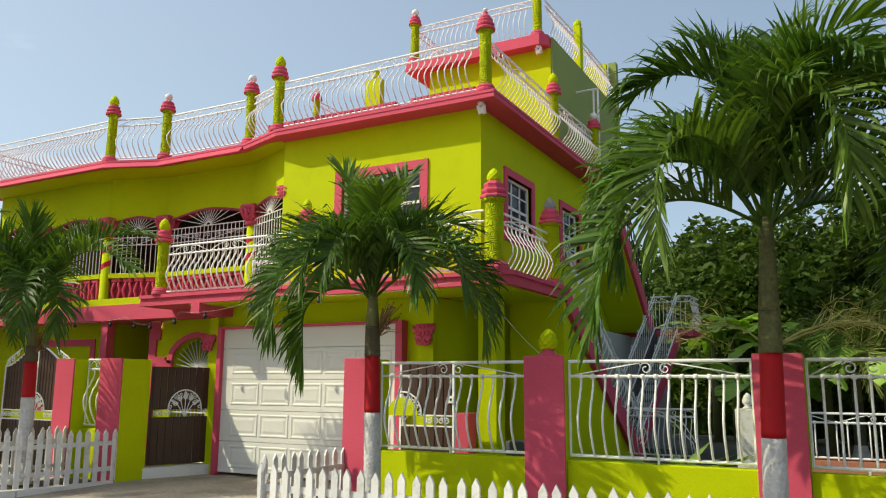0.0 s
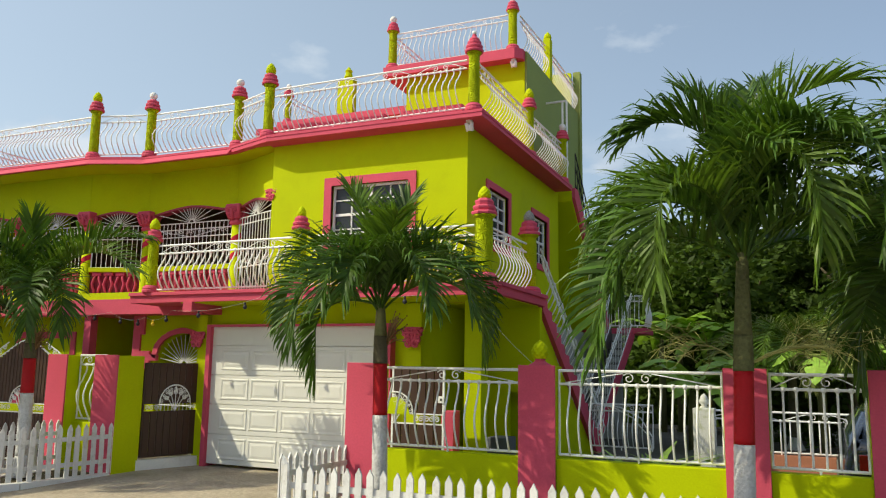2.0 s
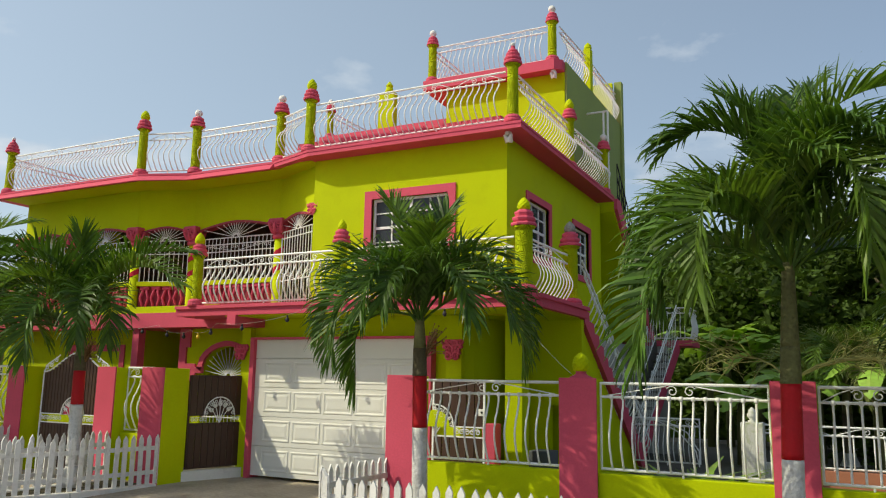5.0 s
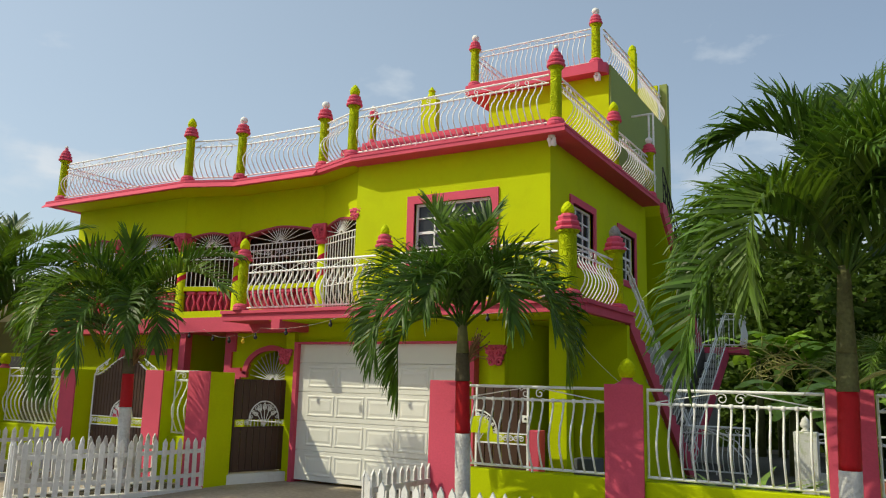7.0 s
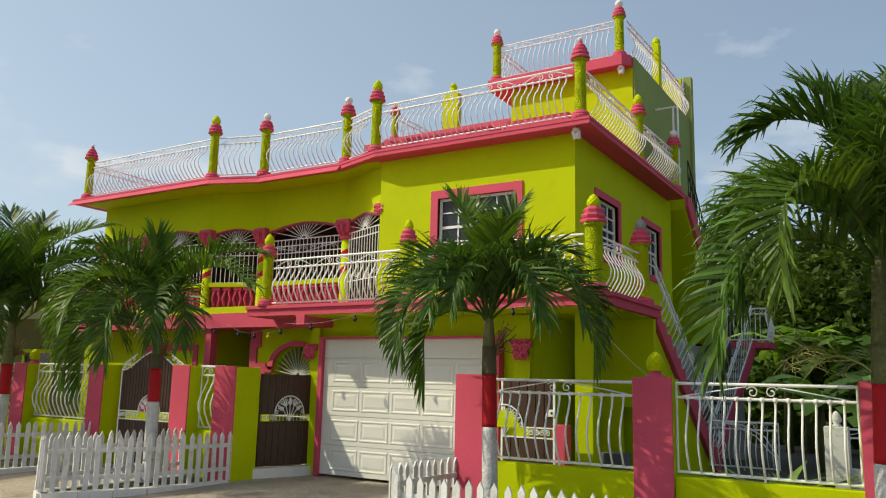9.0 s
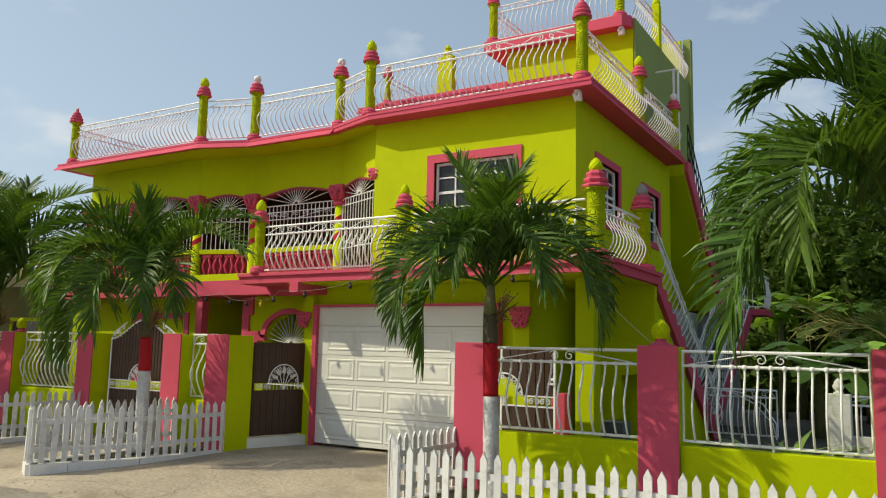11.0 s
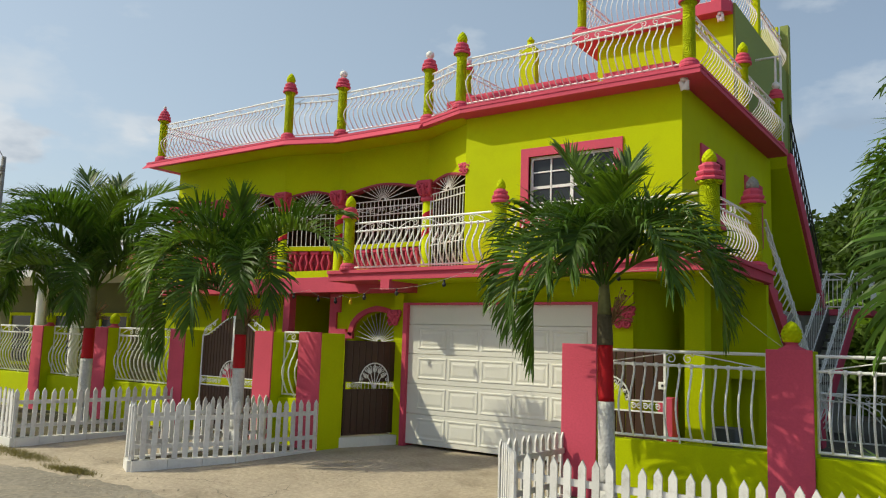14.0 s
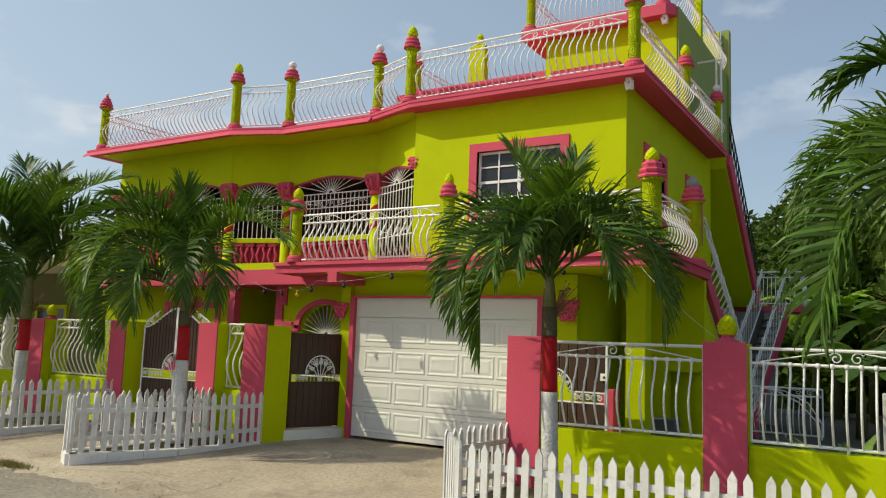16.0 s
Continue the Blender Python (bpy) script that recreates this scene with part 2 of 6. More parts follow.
PALM = foliage("palm_leaf", (0.052, 0.108, 0.013), (0.110, 0.160, 0.024), 0.42, 0.26)
PALM_YOUNG = foliage("palm_leaf_young", (0.088, 0.155, 0.016), (0.15, 0.20, 0.026), 0.42, 0.26)
PALM_PALE = foliage("palm_leaf_pale", (0.17, 0.20, 0.05), (0.26, 0.25, 0.09), 0.5)
PALM_DRY = foliage("palm_leaf_dry", (0.22, 0.13, 0.06), (0.28, 0.17, 0.08), 0.7)
STALK = foliage("palm_fruit_stalk", (0.36, 0.35, 0.13), (0.44, 0.38, 0.15), 0.7)
BANANA = foliage("banana_leaf", (0.18, 0.30, 0.04), (0.26, 0.34, 0.06))
TREE_LEAF = foliage("tree_leaf", (0.050, 0.086, 0.013), (0.080, 0.125, 0.018), 0.6, 0.15)
GRASS = foliage("grass_blade", (0.17, 0.15, 0.07), (0.27, 0.22, 0.12), 0.6)

GLASS = bpy.data.materials.new("window_glass")
GLASS.use_nodes = True
_g = GLASS.node_tree.nodes["Principled BSDF"]
_g.inputs["Base Color"].default_value = (0.03, 0.035, 0.04, 1)
_g.inputs["Roughness"].default_value = 0.06
_g.inputs["Specular IOR Level"].default_value = 0.25

# ---- builders ----


def link(name, bm, mat, smooth=False):
    me = bpy.data.meshes.new(name)
    bmesh.ops.recalc_face_normals(bm, faces=bm.faces)
    bm.to_mesh(me)
    bm.free()
    if smooth:
        me.polygons.foreach_set("use_smooth", [True] * len(me.polygons))
    for mt in mat if isinstance(mat, (list, tuple)) else [mat]:
        me.materials.append(mt)
    return me


def part(name, bm, mat, parent=None, label="", smooth=False, at=None):
    """Links a bmesh as one mesh object, under a thing or a part."""
    ob = new(name, link(name, bm, mat, smooth))
    if parent is not None:
        ob.parent = parent
    if at is not None:
        ob.matrix_basis = at
    if label:
        ob["label"] = label
    return ob


def share(name, me, parent, at):
    """One more piece on a mesh that exists already."""
    ob = new(name, me)
    ob.parent = parent
    ob.matrix_basis = at
    return ob


def thing(name, label, category, group="", kind="", at=None):
    ob = new(name)
    ob.empty_display_size = 0.2
    if at is not None:
        ob.matrix_basis = at
    return tagged(ob, label, category, group, kind)


def solid(name, bm, mat, label, category, group="", kind="", smooth=False, at=None):
    return tagged(part(name, bm, mat, None, "", smooth, at), label, category, group, kind)


def B():
    return bmesh.new()


def box(bm, x0, x1, y0, y1, z0, z1, bevel=0.0):
    vs = [bm.verts.new((x, y, z)) for z in (z0, z1) for x, y in ((x0, y0), (x1, y0), (x1, y1), (x0, y1))]
    fs = [bm.faces.new([vs[i] for i in f]) for f in ((3, 2, 1, 0), (4, 5, 6, 7), (0, 1, 5, 4), (1, 2, 6, 5), (2, 3, 7, 6), (3, 0, 4, 7))]
    if bevel:
        bmesh.ops.bevel(bm, geom=list({e for f in fs for e in f.edges}), offset=bevel, segments=2, affect="EDGES", profile=0.6)
    return vs


def prism(bm, poly, z0, z1):
    """An upright prism over a plan polygon."""
    lo = [bm.verts.new((x, y, z0)) for x, y in poly]
    hi = [bm.verts.new((x, y, z1)) for x, y in poly]
    n = len(poly)
    bm.faces.new(list(reversed(lo)))
    bm.faces.new(hi)
    for i in range(n):
        bm.faces.new((lo[i], lo[(i + 1) % n], hi[(i + 1) % n], hi[i]))


def slab_side(bm, poly, x0, x1):
    """A prism over a polygon in the y-z plane, from x0 to x1."""
    a = [bm.verts.new((x0, y, z)) for y, z in poly]
    b = [bm.verts.new((x1, y, z)) for y, z in poly]
    n = len(poly)
    bm.faces.new(a)
    bm.faces.new(list(reversed(b)))
    for i in range(n):
        bm.faces.new((a[i], a[(i + 1) % n], b[(i + 1) % n], b[i]))


def lathe(bm, profile, segs=16, cx=0.0, cy=0.0, wob=None):
    """Turns (radius, z) rows round an upright axis."""
    rings = []
    for r, z in profile:
        ring = []
        for i in range(segs):
            a = 2 * math.pi * i / segs
            rr = r * (wob(a, z) if wob else 1.0)
            ring.append(bm.verts.new((cx + rr * math.cos(a), cy + rr * math.sin(a), z)))
        rings.append(ring)
    for lo, hi in zip(rings, rings[1:]):
        for i in range(segs):
            bm.faces.new((lo[i], lo[(i + 1) % segs], hi[(i + 1) % segs], hi[i]))
    bm.faces.new(list(reversed(rings[0])))
    bm.faces.new(rings[-1])


def tube(bm, pts, r, n=6, r_end=None):
    """A round bar along a row of points."""
    pts = [Vector(p) for p in pts]
    rings, side = [], None
    for i, p in enumerate(pts):
        d = (pts[min(i + 1, len(pts) - 1)] - pts[max(i - 1, 0)]).normalized()
        if side is None:
            side = d.orthogonal().normalized()
        side = (side - d * side.dot(d)).normalized()
        up = d.cross(side)
        rr = r if r_end is None else r + (r_end - r) * i / (len(pts) - 1)
        rings.append([bm.verts.new(p + rr * (math.cos(2 * math.pi * k / n) * side + math.sin(2 * math.pi * k / n) * up)) for k in range(n)])
    for a, b in zip(rings, rings[1:]):
        for k in range(n):
            bm.faces.new((a[k], a[(k + 1) % n], b[(k + 1) % n], b[k]))
    bm.faces.new(list(reversed(rings[0])))
    bm.faces.new(rings[-1])


def spiral(cx, cz, r, turns, start, n=14, y=0.0, flip=1):
    """Points of a scroll in the x-z plane, winding inwards."""
    return [(cx + flip * r * (1 - 0.75 * i / n) * math.cos(start + turns * 2 * math.pi * i / n), y,
             cz + r * (1 - 0.75 * i / n) * math.sin(start + turns * 2 * math.pi * i / n)) for i in range(n + 1)]


def frame_between(p0, p1, z=0.0):
    """A pose at p0 whose x runs towards p1 and whose -y faces outwards (to the right of that way)."""
    a = math.atan2(p1[1] - p0[1], p1[0] - p0[0])
    return pose(p0[0], p0[1], z, 0, 0, math.degrees(a)), math.hypot(p1[0] - p0[0], p1[1] - p0[1])

# ---- ground ----
bm = B()
box(bm, -400, 400, -400, 600, -0.6, -0.16)
solid("ground", bm, ROAD, "worn grey asphalt street with dusty edges", "ground", kind="structure")
bm = B()
# paved apron in front of the house, falling a little to the street
xa, xb = -30.0, 14.0
v = [bm.verts.new(c) for c in ((xa, 14, 0.0), (xb, 14, 0.0), (xb, -2.2, 0.0), (xa, -2.2, 0.0), (xa, -5.15, -0.13), (xb, -5.15, -0.13), (xa, -5.75, -0.165), (xb, -5.75, -0.165))]
bm.faces.new((v[3], v[2], v[1], v[0]))
bm.faces.new((v[4], v[5], v[2], v[3]))
bmesh.ops.delete(bm, geom=[v[6], v[7]], context="VERTS")
# broken edge where the apron meets the street
edge_rng, last, k = random.Random(77), None, 0
while xa + k * 0.22 < xb:
    x = xa + k * 0.22
    low = bm.verts.new((x, -5.75 + 0.22 * math.sin(x * 0.9) + edge_rng.uniform(-0.16, 0.16), -0.172))
    top = bm.verts.new((x, -5.15, -0.13))
    if last:
        bm.faces.new((last[0], low, top, last[1]))
    last, k = (low, top), k + 1
pavement = solid("pavement", bm, CONCRETE, "sandy concrete driveway apron with stains", "driveway", kind="structure")

# hairline cracks wandering over the apron
for k, (x0, y0, a, n) in enumerate(((-6.2, -5.3, 0.35, 16), (-4.6, -4.9, -0.4, 12), (-7.9, -4.6, -0.15, 14), (-3.6, -5.2, 1.9, 9))):
    crack_rng = random.Random(500 + k)
    bm = B()
    x, y, last = x0, y0, None
    for i in range(n):
        z = -0.13 * max(0.0, (-2.2 - y) / 2.95) + 0.004
        w = 0.0035 * math.sin(math.pi * (i + 0.5) / n) + 0.001
        pair = [bm.verts.new((x - w * math.sin(a), y + w * math.cos(a), z)), bm.verts.new((x + w * math.sin(a), y - w * math.cos(a), z))]
        if last:
            bm.faces.new((last[1], pair[1], pair[0], last[0]))
        last = pair
        b = a + crack_rng.uniform(-0.6, 0.6)
        x, y = x + 0.14 * math.cos(b), max(y + 0.14 * math.sin(b), -5.12 if y > -5.12 else y)
    part("crack", bm, YARD, pavement)

# slab added over the apron, dark so less light bounces onto the walls
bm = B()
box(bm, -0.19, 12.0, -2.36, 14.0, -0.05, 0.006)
solid("yard_floor", bm, YARD, "dark concrete floor laid over the side yard to cut bounced light", "yard", kind="structure")

# ---- house shell ----
FLOOR1, SOFFIT, ROOF = 3.06, 5.93, 6.05
house = thing("house", "lime green two-storey house with pink trim and balconies", "house")

# roof slab with its angled front edge
ROOF_PLAN = [(0.40, -0.46), (0.40, 5.42), (-0.3, 5.42), (-0.3, 10.2), (-13.3, 10.2), (-13.3, -0.48), (-8.35, -0.48), (-7.25, -0.08), (-5.02, -0.08), (-3.9, -0.46)]
bm = B()
prism(bm, ROOF_PLAN, SOFFIT, ROOF - 0.015)
roof = part("roof", bm, PINK, house, "flat roof slab with pink overhanging edge")
# small upstand on the edge of the slab
bm = B()
edge = [(0.40, 5.42), (0.40, -0.46), (-3.9, -0.46), (-5.02, -0.08), (-7.25, -0.08), (-8.35, -0.48), (-13.3, -0.48)]
for p, q in zip(edge, edge[1:]):
    a = (Vector(q) - Vector(p)).normalized()
    nrm = Vector((-a.y, a.x)) * -1
    nrm = nrm if (nrm.dot(Vector((-6, 5)) - Vector(p)) > 0) else -nrm
    i0, i1 = Vector(p) + nrm * 0.06, Vector(q) + nrm * 0.06
    o0, o1 = Vector(p) - nrm * 0.012, Vector(q) - nrm * 0.012
    prism(bm, [tuple(o0), tuple(o1), tuple(i1), tuple(i0)],  ROOF - 0.045, ROOF)
part("roof_edge", bm, PINK, roof)
# sloping drip ledge under the edge over the porch, mitred at the bends
bm = B()
run = [Vector(c) for c in edge[3:]]
normals = []
for p, q in zip(run, run[1:]):
    a = (q - p).normalized()
    normals.append(Vector((a.y, -a.x)) if a.x > 0 else Vector((-a.y, a.x)))
rows = []
for i, c in enumerate(run):
    near = normals[max(i - 1, 0):i + 1]
    out = sum(near, Vector((0, 0))).normalized()
    out = out / max(out.dot(near[0]), 0.5)
    rows.append([bm.verts.new((c.x + out.x * d, c.y + out.y * d, z)) for d, z in ((-0.002, 6.005), (0.115, 5.885), (0.115, 5.872), (-0.002, 5.915))])
for a, b in zip(rows, rows[1:]):
    for i in range(4):
        bm.faces.new((a[i], a[(i + 1) % 4], b[(i + 1) % 4], b[i]))
bm.faces.new(rows[0])
bm.faces.new(list(reversed(rows[-1])))
bmesh.ops.recalc_face_normals(bm, faces=list(bm.faces))
part("drip_ledge", bm, PINK, roof, "sloping pink drip ledge")
bm = B()
prism(bm, [(-13.0, -0.36), (-8.4, -0.36), (-7.3, 0.05), (-5.0, 0.05), (-4.3, -0.2), (-4.0, -0.2), (-4.0, 1.5), (-13.0, 1.5)], SOFFIT - 0.012, SOFFIT - 0.004)
part("porch_soffit", bm, LIME, roof, "lime painted soffit over the porch")


def weld(bm):
    """Joins touching blocks into one body and drops the faces between them."""
    bmesh.ops.remove_doubles(bm, verts=list(bm.verts), dist=1e-4)
    bm.verts.index_update()
    met = {}
    for f in bm.faces:
        met.setdefault(tuple(sorted(v.index for v in f.verts)), []).append(f)
    double = [f for fs in met.values() if len(fs) > 1 for f in fs]
    bmesh.ops.delete(bm, geom=double, context="FACES_ONLY")


def wall_with_holes(bm, x0, x1, z0, z1, y0, y1, holes):
    """A wall along x of some thickness with rectangular openings (xa, xb, za, zb)."""
    xs = sorted({x0, x1, *[h[0] for h in holes], *[h[1] for h in holes]})
    zs = sorted({z0, z1, *[h[2] for h in holes], *[h[3] for h in holes]})
    for xa, xb in zip(xs, xs[1:]):
        for zl, zh in zip(zs, zs[1:]):
            cx, cz = (xa + xb) / 2, (zl + zh) / 2
            if not any(h[0] < cx < h[1] and h[2] < cz < h[3] for h in holes):
                box(bm, xa, xb, y0, y1, zl, zh)
    weld(bm)


# upper front wall with its window opening
WIN = (-2.66, -1.10, 3.99, 5.06)
bm = B()
wall_with_holes(bm, -3.98, 0.0, FLOOR1, SOFFIT, -0.09, 0.2, [WIN])
part("wall_upper_front", bm, LIME, house)
# upper side wall: built along x, then turned
SW = [(0.92, 2.02, 4.06, 5.06), (3.62, 4.68, 4.06, 5.06)]
bm = B()
wall_with_holes(bm, 0.2, 5.66, FLOOR1, SOFFIT, 0.0, 0.2, SW)
part("wall_upper_side", bm, LIME, house, at=Matrix.Rotation(radians(90), 4, "Z"))
bm = B()
box(bm, -13.05, -0.2, 5.46, 5.66, 0.0, SOFFIT)
part("wall_back", bm, LIME, house)
bm = B()
box(bm, -13.05, -12.85, 0.36, 5.46, 0.0, SOFFIT)
part("wall_left", bm, LIME, house)
# porch back wall, its indoor shade put into the colour
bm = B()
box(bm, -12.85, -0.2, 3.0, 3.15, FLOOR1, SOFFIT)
part("wall_porch_back", bm, PORCH_DARK, house, "porch back wall behind the grilles, coloured dark brown for the shade inside")
bm = B()
box(bm, -4.13, -3.985, 0.2, 3.0, FLOOR1, SOFFIT)
part("wall_porch_side", bm, LIME, house)
# rear wing below the roof stair
bm = B()
box(bm, -6.0, -0.62, 5.66, 10.0, 0.0, SOFFIT)
part("wall_rear_wing", bm, LIME, house)

# floor slab of the upper storey: porch part and balcony part
bm = B()
prism(bm, [(-13.1, -0.38), (-8.75, -0.38), (-6.2, -0.38), (-6.2, 5.6), (-13.1, 5.6)], 2.76, FLOOR1)
part("porch_slab", bm, PINK, house)
bm = B()
box(bm, -13.1, -6.0, -0.34, -0.2, FLOOR1, 3.2)
part("porch_plinth", bm, LIME, house)
bm = B()
prism(bm, [(-6.3, -1.12), (0.86, -1.32), (1.0, -1.18), (1.0, 1.16), (0.05, 1.16), (0.05, 0.05), (-6.3, 0.05)], 2.90, FLOOR1)
prism(bm, [(-6.3, -1.16), (0.88, -1.37), (1.04, -1.2), (1.04, 1.18), (0.7, 1.18), (0.7, -1.1), (-6.3, -1.0)], FLOOR1 - 0.03, FLOOR1 + 0.03)
part("balcony_slab", bm, PINK, house, "pink balcony slab over the garage")
bm = B()
box(bm, -4.98, -4.78, -1.18, -0.3, 2.72, 2.90)
box(bm, -6.2, -4.98, -0.38, -0.24, 2.73, 2.90)
part("slab_bracket", bm, PINK, house)
bm = B()
prism(bm, [(-5.1, -1.1), (0.75, -1.25), (0.9, -1.1), (0.9, 1.0), (0.03, 1.0), (0.03, -0.2), (-5.1, -0.2)], 2.88, 2.901)
part("balcony_soffit", bm, LIME, house)

# ground-floor walls
GAR = (-4.92, -1.20, 0.0, 2.50)
bm = B()
wall_with_holes(bm, -5.2, -0.62, 0.0, 2.88, -0.36, 0.0, [GAR])
part("wall_garage_front", bm, LIME, house)
bm = B()
box(bm, -0.2, 0.0, 1.75, 5.46, 0.0, 3.0)
part("wall_lower_side", bm, LIME, house)
bm = B()
box(bm, -0.82, -0.62, 0.003, 1.6, 0.0, 2.88)
box(bm, -0.82, 0.0, 1.6, 1.75, 0.0, 2.88)
part("wall_recess", bm, LIME, house, "shaded lime wall of the recess under the balcony")
bm = B()
box(bm, -0.82, 0.0, 0.055, 1.75, 2.885, 3.055)
part("recess_ceiling", bm, LIME, house)
bm = B()
box(bm, -0.27, -0.05, -0.42, -0.16, 0.0, 1.14, 0.01)
part("recess_plinth", bm, PINK, house, "low pink pier beside the yard gate")
bm = B()
box(bm, -0.9, -0.62, -0.47, -0.363, 0.0, 2.86, 0.01)
part("pilaster", bm, LIME, house)
bm = B()
box(bm, 0.17, 0.46, -0.55, -0.25, 0.0, 2.88, 0.012)
part("corner_pier", bm, LIME, house, "square lime pier at the house corner")


def arch_wall(bm, x0, x1, z_top, springs, y0, y1, n=20, power=2.0):
    """The wall above an arched opening: springs = (spring height, crown height)."""
    zs, zc = springs
    lo, hi = [], []
    for i in range(n + 1):
        s = i / n
        x = x0 + (x1 - x0) * s
        z = zs + (zc - zs) * (1 - abs(2 * s - 1) ** power) ** (1 / power if power > 1.9 else 1)
        lo.append((x, z))
        hi.append((x, z_top))
    for (xa, za), (xb, zb) in zip(lo, lo[1:]):
        vs = [bm.verts.new(c) for c in ((xa, y0, za), (xb, y0, zb), (xb, y0, z_top), (xa, y0, z_top), (xa, y1, za), (xb, y1, zb), (xb, y1, z_top), (xa, y1, z_top))]
        bm.faces.new((vs[0], vs[1], vs[2], vs[3]))
        bm.faces.new((vs[7], vs[6], vs[5], vs[4]))
        bm.faces.new((vs[4], vs[5], vs[1], vs[0]))
        bm.faces.new((vs[3], vs[2], vs[6], vs[7]))
    bmesh.ops.remove_doubles(bm, verts=list(bm.verts), dist=1e-4)
    return lo


def arch_trim(bm, lo, y0, y1, w):
    """A moulding that follows the arch, w wide above it."""
    cx = (lo[0][0] + lo[-1][0]) / 2
    for (xa, za), (xb, zb) in zip(lo, lo[1:]):
        sa, sb = (xa - cx) / (lo[-1][0] - cx), (xb - cx) / (lo[-1][0] - cx)
        pa, pb = (xa + sa * w, za + w * (1 - 0.5 * abs(sa))), (xb + sb * w, zb + w * (1 - 0.5 * abs(sb)))
        vs = [bm.verts.new(c) for c in ((xa, y0, za), (xb, y0, zb), (pb[0], y0, pb[1]), (pa[0], y0, pa[1]), (xa, y1, za), (xb, y1, zb), (pb[0], y1, pb[1]), (pa[0], y1, pa[1]))]
        bm.faces.new((vs[0], vs[1], vs[2], vs[3]))
        bm.faces.new((vs[4], vs[5], vs[1], vs[0]))
        bm.faces.new((vs[3], vs[2], vs[6], vs[7]))


# entrance wall with its arch, left of the garage
bm = B()
ARCH_X0, ARCH_X1 = -6.72, -5.42
box(bm, -7.3, ARCH_X0, 0.1, 0.3, 0.0, 2.76)
box(bm, ARCH_X1, -5.2, 0.1, 0.3, 0.0, 2.88)
lo_entry = arch_wall(bm, ARCH_X0, ARCH_X1, 2.76, (1.9, 2.4), 0.1, 0.3)
part("wall_entry", bm, LIME, house)
bm = B()
arch_trim(bm, lo_entry, 0.05, 0.14, 0.11)
box(bm, ARCH_X0 - 0.42, ARCH_X0 + 0.02, 0.05, 0.13, 1.86, 1.98)
for z_a, w, z_b in (((0.0, 0.14, 1.2), (1.2, 0.26, 1.7), (1.7, 0.42, 2.05), (2.05, 0.15, 2.38), (2.38, 0.25, 2.758))):
    box(bm, -7.34, -7.3 + w, 0.055, 0.12, z_a, z_b)
part("arch_trim", bm, PINK, house, "pink arch moulding round the entrance")
bm = B()
box(bm, -13.05, -8.6, 0.1, 0.3, 0.0, 2.76)
part("wall_lower_left", bm, LIME_ROUGH, house)
bm = B()
box(bm, -8.32, -8.14, -0.3, -0.12, 0.0, 2.76)
part("porch_pilaster", bm, PINK, house)
bm = B()
box(bm, -8.6, -7.3, 1.4, 1.6, 0.0, 2.76)
box(bm, -7.5, -7.3, 0.3, 1.4, 0.0, 2.76)
box(bm, -8.8, -8.6, 0.3, 1.4, 0.0, 2.76)
part("wall_porch_recess", bm, LIME, house)
bm = B()
box(bm, -6.9, -5.25, 1.2, 1.3, 0.0, 2.76)
part("wall_entry_back", bm, LIME, house)

# carved scroll capital on the arch and on the pilaster


def scroll_capital(bm, cx, y, cz, w):
    for s in (-1, 1):
        for k, (dz, r) in enumerate(((0.10, 0.30), (-0.02, 0.36), (-0.17, 0.26))):
            tube(bm, [(p[0], p[1] - 0.02 * k, p[2]) for p in spiral(cx + s * w * 0.24, cz + dz * w * 2, w * r, 1.4, 0.4, 14, y, s)], w * 0.10, 7, w * 0.05)
    for k in range(5):
        a = -0.5 + k * 0.25
        tube(bm, [(cx + a * w * 0.3, y, cz - 0.5 * w), (cx + a * w * 0.7, y - 0.05 * w, cz), (cx + a * w * 1.3, y - 0.1 * w, cz + 0.45 * w)], w * 0.11, 6, w * 0.07)
    box(bm, cx - w * 0.5, cx + w * 0.5, y - 0.06 * w, y + 0.3 * w, cz + 0.42 * w, cz + 0.56 * w, 0.01)


for (cx, y, cz, w) in ((-5.18, -0.50, 2.26, 0.26), (-0.76, -0.50, 2.30, 0.30)):
    bm = B()
    scroll_capital(bm, cx, y, cz, w)
    part("capital", bm, PINK, house, "pink scrolled plaster capital", smooth=True)

# pink frame of the garage opening
bm = B()
box(bm, -4.95, -4.86, -0.54, -0.05, 0.0, 2.49)
box(bm, -4.95, -1.14, -0.54, -0.05, 2.49, 2.53)
box(bm, -1.256, -1.14, -0.54, -0.05, 0.0, 2.49)
part("garage_frame", bm, PINK, house)

